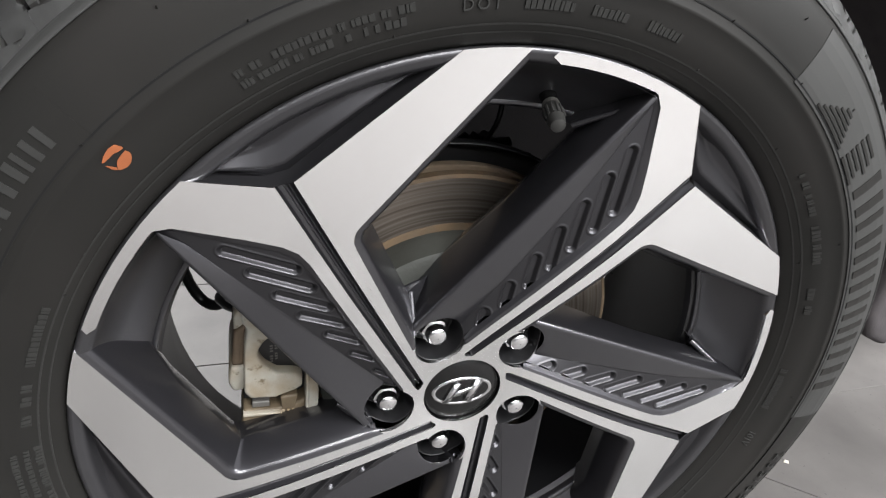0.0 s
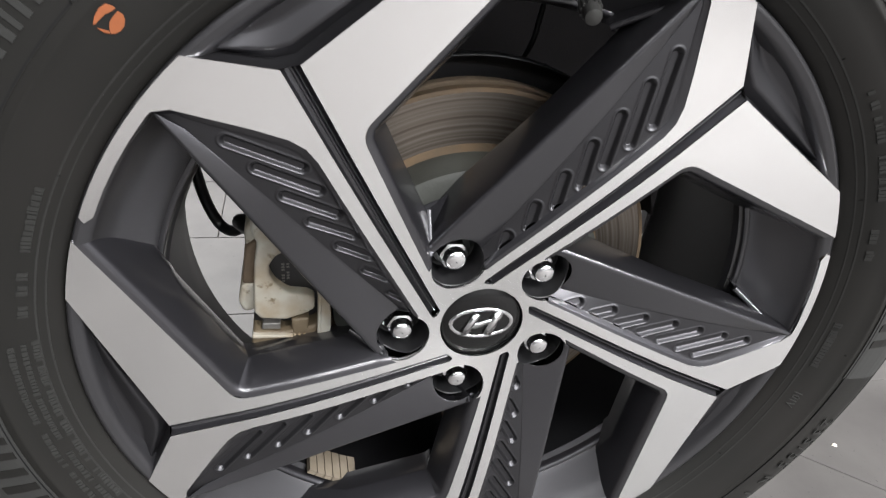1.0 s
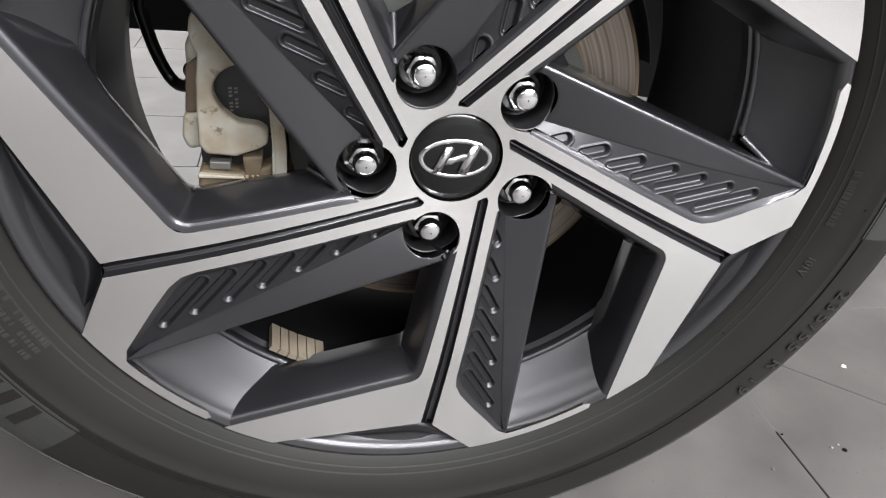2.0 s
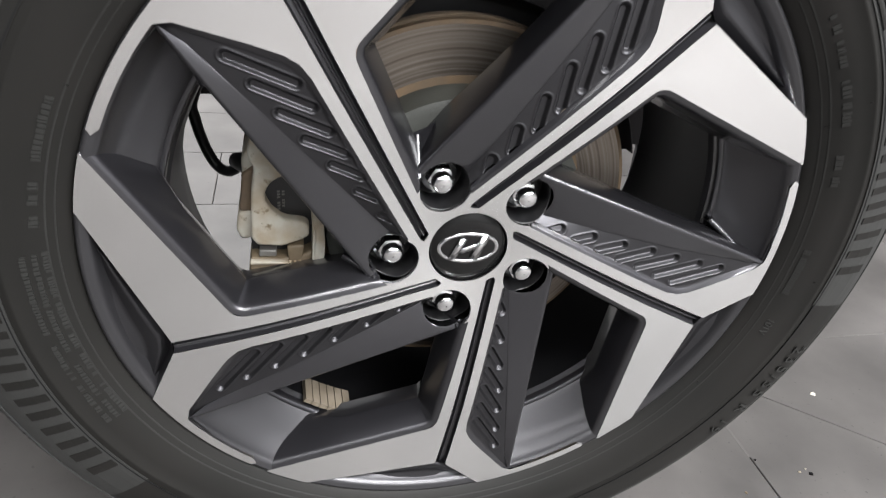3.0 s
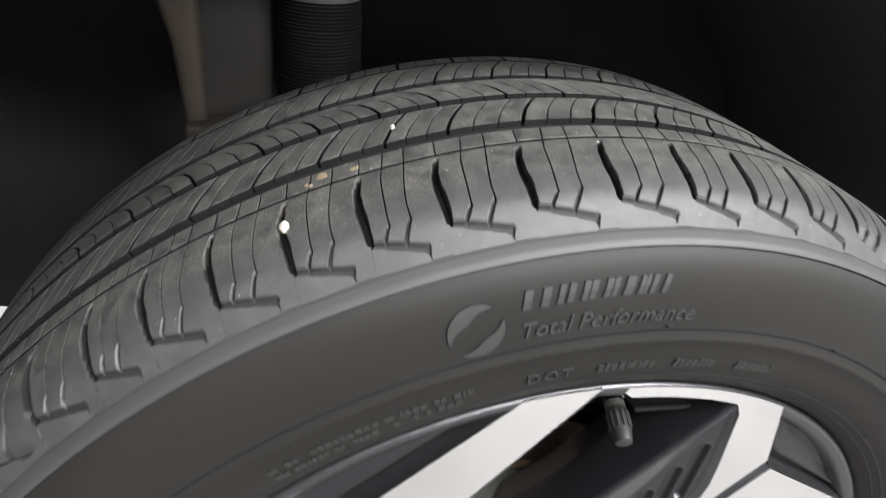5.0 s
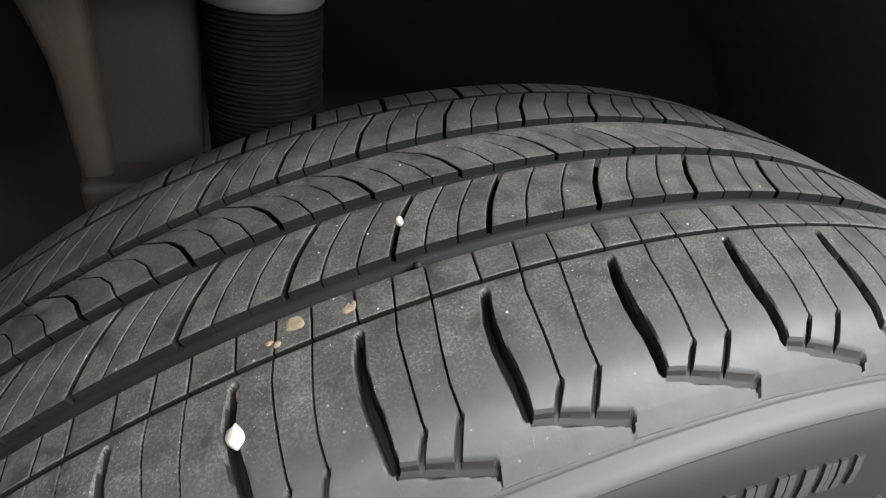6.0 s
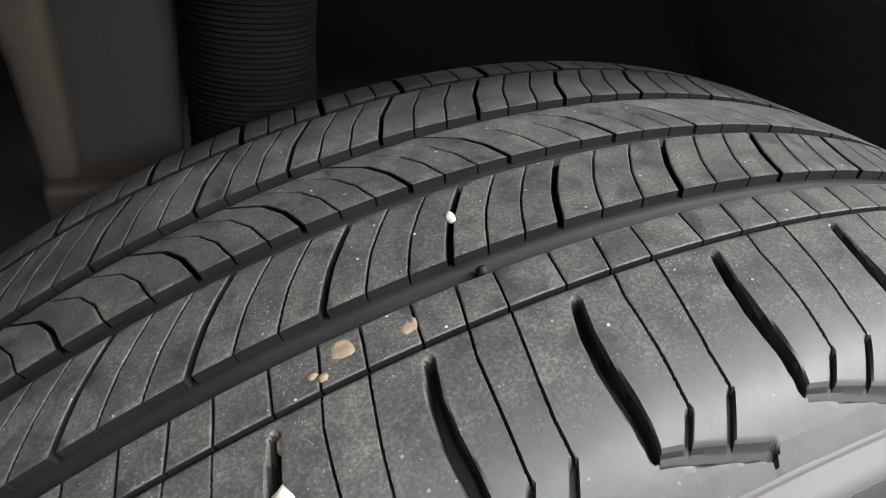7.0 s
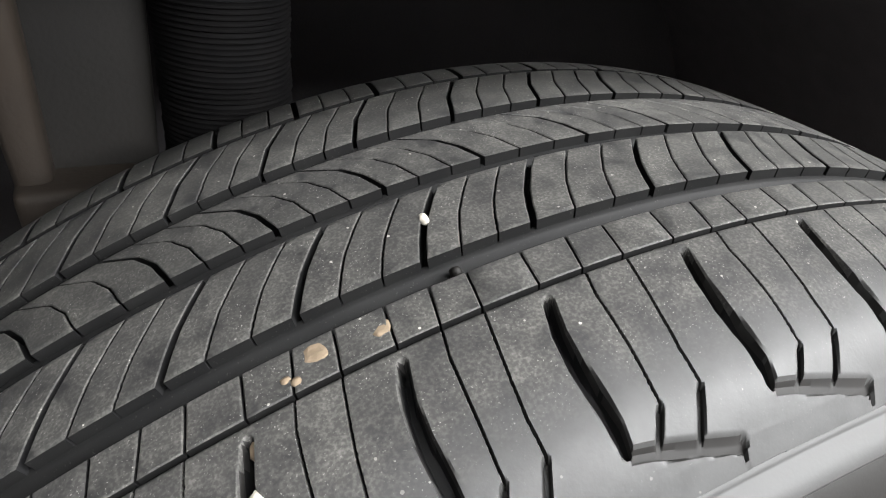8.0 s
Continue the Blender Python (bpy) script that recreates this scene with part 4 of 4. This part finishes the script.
# black plate added for the shade in the recess behind the clips
solid("recess_shade", [(-.1600, -.010), (-.1140, -.006), (-.1140, -.034), (-.1600, -.036)], -.042, -.030, BLACK, caliper, bevel=.001)
solid("pad_clip", [(-.1539, -.0203), (-.1410, -.0206), (-.1413, -.0262), (-.1543, -.0258)], -.054, -.040, DULL, caliper, "dull steel pad clip", bevel=.001)
solid("pad_ear", [(-.1334, -.0160), (-.1203, -.0150), (-.1227, -.0318), (-.1322, -.0316)], -.0562, -.036, PLATE, caliper, bevel=.0018)
for cx in (-.1312, -.1276, -.1240):
    solid("clip_tab", [(cx - .0010, -.0285), (cx + .0010, -.0285), (cx + .0008, -.0322), (cx - .0008, -.0322)], -.0572, -.055, CASTING, caliper, bevel=.0005)
carrier = [(-.1606, -.0258), (-.1626, -.0409), (-.1580, -.0455), (-.1190, -.0410), (-.1143, -.0335), (-.1132, -.0190), (-.1185, -.0230), (-.1360, -.0275)]
solid("carrier", carrier, -.0560, -.020, PLATE, caliper, "brown and yellow stained carrier", bevel=.003)
solid("carrier_ledge", [(-.1608, -.0268), (-.1330, -.0285), (-.1320, -.0305), (-.1612, -.0298)], -.0590, -.052, CASTING, caliper, bevel=.0010)
solid("spring_plate", [(-.1137, .0190), (-.1085, .0114), (-.1060, .0062), (-.1050, -.0090), (-.1053, -.0227), (-.1078, -.0320), (-.1151, -.0365), (-.1128, -.0226), (-.1122, -.0046)], -.0605, -.0580, CASTING, caliper, bevel=.0008)
solid("spring_web", [(-.1152, .0190), (-.1132, .0190), (-.1122, -.0046), (-.1130, -.0300), (-.1150, -.0345), (-.1142, -.0046)], -.0600, -.036, CASTING, caliper, bevel=.0007)
rod("bleed_screw", [(-.157, .030, .010), (-.168, .045, .007), (-.176, .055, .004)], [.008, .0095, .0065], BLACK, caliper, "black rubber bleed cap")
solid("knuckle_boss", [(-.100, .060), (-.150, .075), (-.155, .100), (-.120, .120), (-.080, .100)], -.010, .060, DULL, caliper, bevel=.008)

hose = [(-.150, .085, .100), (-.190, .085, .085), (-.209, .080, .050), (-.209, .080, .032), (-.203, .080, .006), (-.194, .078, -.012), (-.183, .068, -.013), (-.172, .057, -.002)]
brake_hose = rod("brake_hose", smooth_line(hose), .0048, BLACK)
tagged(brake_hose, "black rubber brake hose curving to the caliper", "hose")

# dust shield and joints behind the disc
v, f = revolve([(.090, .004), (.160, .004), (.168, .000), (.169, -.010), (.170, -.010), (.1695, .002), (.160, .007), (.090, .007)], 60, 15, 150)
shield = tagged(link_mesh("dust_shield", v, f, BLACK, z=AXLE), "black sheet metal dust shield behind the disc", "brake shield")
tie = empty_thing("tie_rod", "black steering rod with a rubber boot and steel collar", "tie rod")
rod("rod", [(-.080, .070, .122), (.075, .064, .138)], .009, BLACK, tie)
rod("collar", [(.018, .067, .132), (.028, .066, .133)], .013, DULL, tie, "worn steel collar")
rod("boot", [(.030, .066, .133), (.036, .066, .134), (.040, .066, .134), (.044, .066, .135), (.048, .066, .135), (.056, .065, .136)], [.013, .016, .013, .016, .013, .010], BLACK, tie, "black ribbed rubber boot")
rod("nut", [(-.004, .069, .130), (.008, .068, .131)], .012, DARK_METAL, tie)
knuckle = empty_thing("steering_knuckle", "dirty grey cast steering knuckle behind the disc", "knuckle")
solid("arm", [(.060, .100), (.082, .124), (.088, .122), (.092, .108), (.120, .092), (.150, .092), (.158, .066), (.130, .055), (.090, .070)], .120, .150, DARK_METAL, knuckle, bevel=.006)
v, f = revolve([(.0085, .148), (.0085, .140), (.0120, .137), (.0165, .138), (.0180, .142), (.0180, .160)], 32)
eye = [(x + .137, y, z + .077) for x, y, z in v]
sharp(fix_normals(link_mesh("bush", eye, f, HAT, knuckle, "grey-green round bush", z=AXLE)), 40)
solid("upright", [(-.050, -.080), (.060, -.070), (.070, .060), (.020, .095), (-.040, .095), (-.070, .060)], .030, .100, BLACK, knuckle, bevel=.01)
sensor = rod("sensor_cable", smooth_line([(.056, .045, .200), (.053, .042, .185), (.050, .040, .169), (.044, .045, .150), (.040, .055, .135)]), .0022, BLACK)
tagged(sensor, "thin black wheel speed sensor cable", "cable")

# suspension strut above the inner tread
strut = empty_thing("suspension_strut", "black strut with a ribbed rubber dust boot", "strut")
rings, wob = [], random.Random(11)
for i in range(110):
    rings.append(((-.109, .158, .295 + i * .00078), .0290 + (wob.uniform(.0002, .0010) if i % 3 == 1 else -.0002)))
rod("dust_boot", [p for p, r in rings], [r for p, r in rings], SOOT, strut, n=36)
rod("boot_collar", [(-.109, .158, .380), (-.109, .158, .382), (-.109, .158, .394), (-.109, .158, .396)], [.0285, .0300, .0300, .0285], DULL, strut, "pale metal collar over the boot", n=36)
rod("strut_top", [(-.109, .158, .395), (-.109, .158, .500)], .025, BLACK, strut, n=24)
rod("damper_tube", [(-.109, .158, .02), (-.109, .158, .300)], .026, BLACK, strut, n=24)
apron = empty_thing("strut_bracket", "brown-grey dusty sheet metal bracket beside the strut", "bracket")
# recessed plate in the shaded tone, edge and foot in the lit one
solid("bracket_plate", [(-.192, .285), (-.193, .560), (-.138, .560), (-.138, .400), (-.142, .285)], .158, .172, SHADED_BROWN, apron, bevel=.004)
solid("bracket_web", [(-.200, .288), (-.2042, .350), (-.211, .376), (-.226, .412), (-.252, .460), (-.252, .560), (-.186, .560), (-.185, .288)], .143, .165, BROWN, apron, "brown edge of the bracket, in the paler lit tone", bevel=.007)
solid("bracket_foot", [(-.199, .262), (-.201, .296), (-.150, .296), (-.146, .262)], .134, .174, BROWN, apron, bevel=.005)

# wheel arch
arch = empty_thing("wheel_arch_liner", "black felt wheel arch liner around the tyre", "wheel arch")
v, f = revolve([(.530, -.035), (.518, -.045), (.506, -.035), (.502, .00), (.498, .41), (.515, .41)], 72, -2, 186)
link_mesh("liner_shell", v, f, LINER, arch, z=AXLE)
solid("liner_back", [(-.60, -.02), (-.30, -.06), (-.10, -.06), (-.06, -.22), (.395, -.22), (.395, -.12), (.435, -.125), (.440, -.22), (.60, -.22), (.60, .56), (-.60, .56)], .40, .42, SHADED_FELT, arch, bevel=.003)
body_side = empty_thing("car", "black car body around the wheel arch", "car")
# Two unseen lips, added to shade the far and left ribs of the tread.
v, f = revolve([(.530, -.030), (.528, -.056), (.520, -.064), (.508, -.062), (.505, -.054), (.506, -.030)], 48, 57, 130)
link_mesh("arch_shade_lip", v, f, LINER, body_side, z=AXLE)
v, f = revolve([(.531, -.030), (.529, -.100), (.521, -.108), (.509, -.106), (.5065, -.096), (.507, -.030)], 32, 106, 141)
link_mesh("arch_shade_lip", v, f, LINER, body_side, z=AXLE)
solid("bumper_corner", [(.455, -.005), (.470, -.035), (.500, -.050), (.530, -.040), (.580, .010), (.700, .070), (1.30, .090), (1.30, .50), (.47, .50)], -.050, .42, LINER, body_side, bevel=.012)
solid("rear_wing", [(-.505, -.060), (-.500, .50), (-1.60, .50), (-1.60, -.080)], -.030, .42, LINER, body_side, bevel=.012)
# unseen slab added over the arch to keep lamplight out, short at the back
solid("shade_slab", [(-1.60, .52), (-1.60, .66), (1.30, .64), (1.30, .52)], -.020, .60, LINER, body_side, bevel=.02)


# writing and marks on the sidewall
SIDE_R = [.2600, .2655, .272, .280, .290, .2985, .310, .318, .329, .336, .3425, .3436, .3455, .3472, .3490, .3537]
SIDE_Y = [-.098, -.1065, -.1110, -.1145, -.1165, -.1172, -.1168, -.1160, -.1140, -.1115, -.1085, -.1068, -.1045, -.1018, -.1005, -.097]


def side_y(r):
    return float(np.interp(r, SIDE_R, SIDE_Y))


def patch(name, r0, r1, a0, a1, mat, lift_=0.0004, nr=4, na=None, label="", slant=0.0, parent=None):
    """A thin raised field on the sidewall between two radii and two angles."""
    na = na or max(2, int(abs(a1 - a0) / 1.0))
    verts, faces = [], []
    for h in (lift_, -0.0015):
        for i in range(nr + 1):
            r = r0 + (r1 - r0) * i / nr
            for j in range(na + 1):
                verts.append(polar(r, a0 + (a1 - a0) * j / na + slant * i / nr, side_y(r) - h))
    n = (nr + 1) * (na + 1)
    for i in range(nr):
        for j in range(na):
            q = i * (na + 1) + j
            faces.append((q, q + 1, q + na + 2, q + na + 1))
    rim_ = list(range(na + 1)) + [i * (na + 1) + na for i in range(1, nr + 1)] + [nr * (na + 1) + j for j in range(na - 1, -1, -1)] + [i * (na + 1) for i in range(nr - 1, 0, -1)]
    for i in range(len(rim_)):
        a, b = rim_[i], rim_[(i + 1) % len(rim_)]
        faces.append((a, b, b + n, a + n))
    return fix_normals(wpart(name, verts, faces, mat, parent or tyre, label, smooth=False))


def bars(r0, r1, marks, mat, lift_, slant=0.0, name="letter_bar"):
    """Plain upright bars in place of letters: two slim ones for a wide letter, one for a narrow one."""
    wide = max(w for a, w in marks)
    for a, w in marks:
        slim = w < .55 * wide
        for o in (0,) if slim else (.34, -.34):
            b = w * (.72 if slim else .30)
            patch(name, r0, r1, a + w * o + b / 2, a + w * o - b / 2, mat, lift_, nr=2, na=2, slant=slant)


# matt fields with a row of eight letter-sized bars each
field = patch("maker_field", .3035, .3390, 56, -8.0, LIGHTBAND, .0004, nr=6)
bars(.3085, .3325, [(33.0, 4.6), (28.8, 1.6), (24.4, 4.2), (19.0, 4.0), (13.6, 3.6), (8.7, 3.4), (4.8, 1.5), (0.2, 4.4)], RUBBER, .0009)
patch("maker_field", .3035, .3400, 188.0, 172.5, LIGHTBAND, .0004, nr=6)
bars(.3075, .3290, [(177.0, 4.4), (181.6, 1.5), (185.5, 3.4)], RUBBER, .0009)
patch("maker_field", .3035, .3400, 217.0, 188.0, LIGHTBAND, .0004, nr=6)
bars(.3075, .3290, [(190.4, 3.6), (195.8, 4.0), (201.2, 4.2), (205.6, 1.6), (209.8, 4.6)], RUBBER, .0009)
# model name as plain bars
bars(.3115, .3255, [(167.2, 2.6), (163.6, 2.7), (160.8, 0.9), (157.6, 3.2), (153.9, 2.9), (150.3, 2.7), (146.8, 2.8)], LETTER, .0008)
bars(.3135, .3250, [(142.9, 2.5), (140.9, 0.7), (138.8, 2.2)], LETTER, .0008)
patch("name_field", .3045, .3345, 172.0, 135.2, RUBBER, .0003, nr=6)
# fan of fine ribs above the maker's field
for i in range(7):
    patch("fan_rib", .3065 + i * .0030, .3080 + i * .0030, 51 - i * 0.8, 43 + i * 0.5, RUBBER, .0010, nr=1, na=6)
for i in range(6):
    patch("fan_rib", .3060 + i * .0042, .3080 + i * .0042, 41.5, 36.8 + (i % 3) * 0.6, RUBBER, .0010, nr=1, na=4)
# round mark with two swirls
for a0, a1 in ((20, 160), (200, 340)):
    verts, faces, n = [], [], 16
    for h in (.0008, -.001):
        for i in range(n + 1):
            t = radians(a0 + (a1 - a0) * i / n + 35)
            k = math.sin(math.pi * i / n)
            for rr in (.0118, .0118 - .0062 * k - .0004):
                r, a = .3197 + rr * math.sin(t), 102.8 - math.degrees(rr * math.cos(t) / .3197)
                verts.append(polar(r, a, side_y(r) - h))
    m = 2 * (n + 1)
    for i in range(n):
        q = 2 * i
        faces += [(q, q + 1, q + 3, q + 2), (q, q + 2, q + 2 + m, q + m), (q + 1, q + 1 + m, q + 3 + m, q + 3)]
    fix_normals(wpart("round_mark", verts, faces, LETTER, tyre, smooth=False))
bars(.3245, .3325, [(98.4, 2.0), (96.6, 0.6), (95.3, 1.6), (93.6, 1.7), (92.0, 1.4), (90.8, 1.2), (90.0, 0.5), (88.9, 1.5)], LETTER, .0008, slant=-0.35)


def writing(text, r, a_mid, size, mat, lift_=0.0008, space=1.0, slant=0.0):
    """Raised letters bent round the sidewall, their feet towards the axle."""
    cu = bpy.data.curves.new("writing", "FONT")
    cu.body, cu.size, cu.align_x, cu.space_character, cu.extrude, cu.resolution_u = text, size, "CENTER", space, 0.0004, 3
    cu.shear = slant
    ob = bpy.data.objects.new("writing", cu)
    scene.collection.objects.link(ob)
    dg = bpy.context.evaluated_depsgraph_get()
    me = ob.evaluated_get(dg).to_mesh()
    verts, faces = [], [tuple(q.vertices) for q in me.polygons]
    for q in me.vertices:
        rr = r + q.co.y
        verts.append(polar(rr, a_mid - math.degrees(q.co.x / r), side_y(rr) - lift_ + 0.0004 - q.co.z))
    ob.evaluated_get(dg).to_mesh_clear()
    bpy.data.objects.remove(ob)
    bpy.data.curves.remove(cu)
    return wpart("writing", verts, faces, mat, tyre, "raised grey rubber letters", smooth=False)


writing("Total Performance", .3112, 92.4, .0104, LETTER, slant=0.25)
writing("235/55 R 19", .3205, -26.6, .0185, RUBBER_PRINT, .0018, 1.28)
writing("101V", .2795, -14.5, .0080, LETTER)
writing("DOT", .2825, 96.8, .0085, LETTER, space=1.3)
# lines of small moulded print that cannot be read
rng = random.Random(4)


def print_line(r, a0, a1, h=0.0045, density=0.75):
    a = a0
    while a > a1:
        w = rng.uniform(0.35, 0.8)
        if rng.random() < density:
            patch("print_bar", r, r + h * rng.uniform(.8, 1), a, a - w * .8, RUBBER_PRINT, .0007, nr=1, na=1)
        a -= w


print_line(.2860, 122, 103, .0042)
print_line(.2800, 122, 105, .0042)
print_line(.2825, 92.2, 87.0, .0055, .9)
print_line(.2825, 84.4, 79.6, .0055, .85)
print_line(.2825, 77.2, 72.7, .0055, .85)
print_line(.2800, 42, 34, .0045)
print_line(.2800, 31.5, 24, .0055, .9)
print_line(.2790, 19, 14, .0050, .8)
print_line(.2770, 1.5, -7, .0050, .9)
print_line(.2775, 172, 166, .0050, .9)
print_line(.2775, 163, 155, .0045, .9)
for rr in (.2860, .2800, .2745):
    print_line(rr, 205, 176, .0035, .8)
# moulding vents: short rubber hairs and small pips
for r, a in ((.3055, 118.4), (.3068, 87.1), (.2745, 106.2), (.3050, 68), (.2740, 67.4), (.3280, 124), (.3050, 136.6), (.2735, 153), (.3300, 60), (.2960, 27), (.2720, 24.2), (.3050, 55), (.2750, 48), (.3350, 141), (.2940, -4), (.2720, -31)):
    x, y, z = sag(*polar(r, a, side_y(r)))
    rod("vent_hair", [(x, y + .0005, z), (x * 1.002, y - .0016, z * 1.002 + .0012)], [.0006, .0003], RUBBER, tyre, n=6, z=0)
# the outermost ring is raised, but coloured dark like a shaded groove
for r, wd, mt in ((.2745, .0005, RUBBER_PRINT), (.2700, .0004, RUBBER_PRINT), (.3055, .0005, GROOVE)):
    patch("moulded_ring", r - wd, r + wd, 359.9, 0, mt, .0003, nr=1, na=180)
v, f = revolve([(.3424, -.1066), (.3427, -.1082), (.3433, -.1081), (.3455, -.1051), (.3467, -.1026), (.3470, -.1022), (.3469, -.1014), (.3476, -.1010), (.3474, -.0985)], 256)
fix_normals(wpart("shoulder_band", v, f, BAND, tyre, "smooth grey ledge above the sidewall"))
# orange paint dot, worn through along a slanting streak: across and up, in shares of its radius
DOT = ([(-1.0, -.40), (-.83, .12), (-.46, .69), (-.04, .98), (.39, .86), (.54, .72), (.21, .47), (-.16, .29), (-.46, 0), (-.83, -.34)],
       [(.63, .55), (.94, .34), (1.0, -.05), (.88, -.48), (.57, -.83), (.21, -1.0), (-.04, -1.0), (-.06, -.66), (.02, -.22), (.27, .12)],
       [(-.79, -.62), (-.52, -.69), (-.10, -.83), (-.10, -1.0), (-.46, -.91)])
for piece in DOT:
    verts = []
    for h in (.0006, .0001):
        for px, py in piece:
            u, w = .0066 * (px + py) * .707, .0066 * (py - px) * .707
            r = .2913 + w
            verts.append(polar(r, 135.6 - math.degrees(u / .2913), side_y(r) - h))
    n = len(piece)
    fix_normals(wpart("paint_dot", verts, [tuple(range(n))] + [(q, (q + 1) % n, n + (q + 1) % n, n + q) for q in range(n)], ORANGE, tyre, "worn orange paint mark", smooth=False))



# stones and earth in the tread
def lump(name, y, a, size, mat, label, category, sunk=0.0, stretch=(1, 1, 1), seed=1):
    rg = random.Random(seed)
    bm = bmesh.new()
    bmesh.ops.create_icosphere(bm, subdivisions=2, radius=1.0)
    c = Vector(polar(tread_r(y) - sunk, a, y))
    out = Vector((c.x, 0, c.z)).normalized()
    side, ax = Vector((0, 1, 0)), Vector((-out.z, 0, out.x))
    for q in bm.verts:
        k = size * (1 + rg.uniform(-.16, .16))
        q.co = c + ax * (q.co.x * k * stretch[0]) + side * (q.co.y * k * stretch[1]) + out * (q.co.z * k * stretch[2])
    me = bpy.data.meshes.new(name)
    bm.to_mesh(me)
    bm.free()
    me.materials.append(mat)
    me.shade_smooth()
    ob = new(name, me)
    ob.location.z = AXLE
    return tagged(ob, label, category)


lump("pebble", -.0735, 112.75, .0025, STONE, "cream white pebble stuck in a tread groove", "pebble", .0006, (.85, 1.35, .8), 3)
lump("pebble", -.0222, 104.1, .0015, STONE, "small white pebble wedged in a tread slot", "pebble", .0004, (.8, 1.5, .8), 5)
lump("pebble", -.0615, 112.35, .0018, EARTH, "small brown pebble down in a tread groove", "pebble", .003, (1, 1.2, 1), 6)
lump("earth_clod", -.0485, 109.75, .0032, EARTH, "flat tan earth crumb stuck to the tread", "dirt", .0003, (1, 1.1, .18), 7)
lump("earth_clod", -.0500, 107.6, .0022, EARTH, "thin tan earth smear on the tread", "dirt", .0002, (1.1, 1.2, .10), 8)
lump("earth_clod", -.0535, 110.6, .0013, EARTH, "small tan earth crumb beside a sipe", "dirt", .0002, (1, .9, .5), 9)
lump("earth_clod", -.0520, 110.9, .0011, EARTH, "small tan earth crumb beside a sipe", "dirt", .0002, (1.2, .9, .5), 10)
lump("rubber_nub", -.0412, 104.2, .0019, RUBBER, "small dark rubber nub in the tread groove", "nub", .0050, (.9, 1, 2.2), 11)

# litter on the floor
for i, (x, y, sz, mt, lb) in enumerate(((.606, .0525, .0040, STONE, "small white paper scrap on the tiles"), (.500, -.075, .0034, SOOT, "dark crumb of dirt on the tiles"), (.438, -.0455, .0016, SOOT, "dark crumb of dirt on the tiles"),
                                        (.486, -.070, .0020, CASTING, "pale crumb of grout on the tiles"), (.497, -.067, .0014, CASTING, "pale crumb of grout on the tiles"), (.395, -.0887, .0022, EARTH, "tan crumb of straw on the tiles"))):
    rg = random.Random(20 + i)
    pts = [(x + sz * rg.uniform(.7, 1.2) * math.cos(radians(60 * k)), y + sz * rg.uniform(.5, 1.1) * math.sin(radians(60 * k))) for k in range(6)]
    verts = [(px, py, .0002) for px, py in pts] + [(x + (px - x) * .8, y + (py - y) * .8, .0015) for px, py in pts]
    tagged(link_mesh("litter", verts, [(6, 7, 8, 9, 10, 11)] + [(k, (k + 1) % 6, 6 + (k + 1) % 6, 6 + k) for k in range(6)], mt, smooth=False), lb, "litter")


# floor tiles
def tile(x0, x1, y0, y1, cut=None):
    g = 0.0008
    pts = [(x0 + g, y0 + g), (x1 - g, y0 + g), (x1 - g, y1 - g), (x0 + g, y1 - g)]
    if cut:
        pts = cut
    n = len(pts)
    mx, my = sum(p[0] for p in pts) / n, sum(p[1] for p in pts) / n
    ins = []
    for x, y in pts:
        d = Vector((mx - x, my - y)).normalized() * .0012
        ins.append((x + d.x, y + d.y))
    verts = [(x, y, -.003) for x, y in pts] + [(x, y, -.0006) for x, y in pts] + [(x, y, 0) for x, y in ins]
    faces = [tuple(range(2 * n, 3 * n))]
    for k in range(n):
        j = (k + 1) % n
        faces += [(k, j, n + j, n + k), (n + k, n + j, 2 * n + j, 2 * n + k)]
    if abs(mx) < 1.6 and -2 < my < 1.7:
        link_mesh("tile", verts, faces, TILE, floor, smooth=False)
    else:
        m = len(REST[0])
        REST[0].extend(verts)
        REST[1].extend([tuple(q + m for q in fc) for fc in faces])


REST = ([], [])
TX = [.093 + .341 * k for k in range(-21, 21)]
TY = [.17 - .60 * k for k in range(-10, 11)]
for x0, x1 in zip(TX, TX[1:]):
    for y1, y0 in zip(TY, TY[1:]):
        if x0 < .08 and y1 > .2:
            continue
        if abs(x0 - .775) < .01 and y1 < .8 and y1 > .1:
            continue
        wide = x1 + .341 if abs(x0 - .434) < .01 and .1 < y1 < .8 else x1
        if wide > x1 and y1 < .2:
            # this tile is cut in two by a slanting joint
            g = .0012
            a, b = (x0 + g, .131), (1.1030, y0 + g)
            tile(0, 0, 0, 0, [(x0 + g, y0 + g), (b[0] - 2 * g, b[1]), (a[0], a[1] - g)])
            tile(0, 0, 0, 0, [(a[0], a[1] + g), b, (wide - g, y0 + g), (wide - g, y1 - g), (x0 + g, y1 - g)])
        else:
            tile(x0, wide, y0, y1)
for row in range(25):
    y0 = .17 + .237 * row
    for k in range(-16, 1):
        x1 = .200 + .474 * k + .237 * (row % 2)
        tile(x1 - .474, min(x1, .093), y0, y0 + .237)
# joints that are filled level with pale grout
box("joint_filler", .4355, 1.116, .1686, .1714, -.004, .0002, PALE_GROUT, floor)
box("joint_filler", .4326, .4354, -.040, .1714, -.004, .0002, PALE_GROUT, floor)
link_mesh("tile_rest", REST[0], REST[1], TILE, floor, smooth=False)["kind"] = "stuff"
bpy.context.view_layer.update()
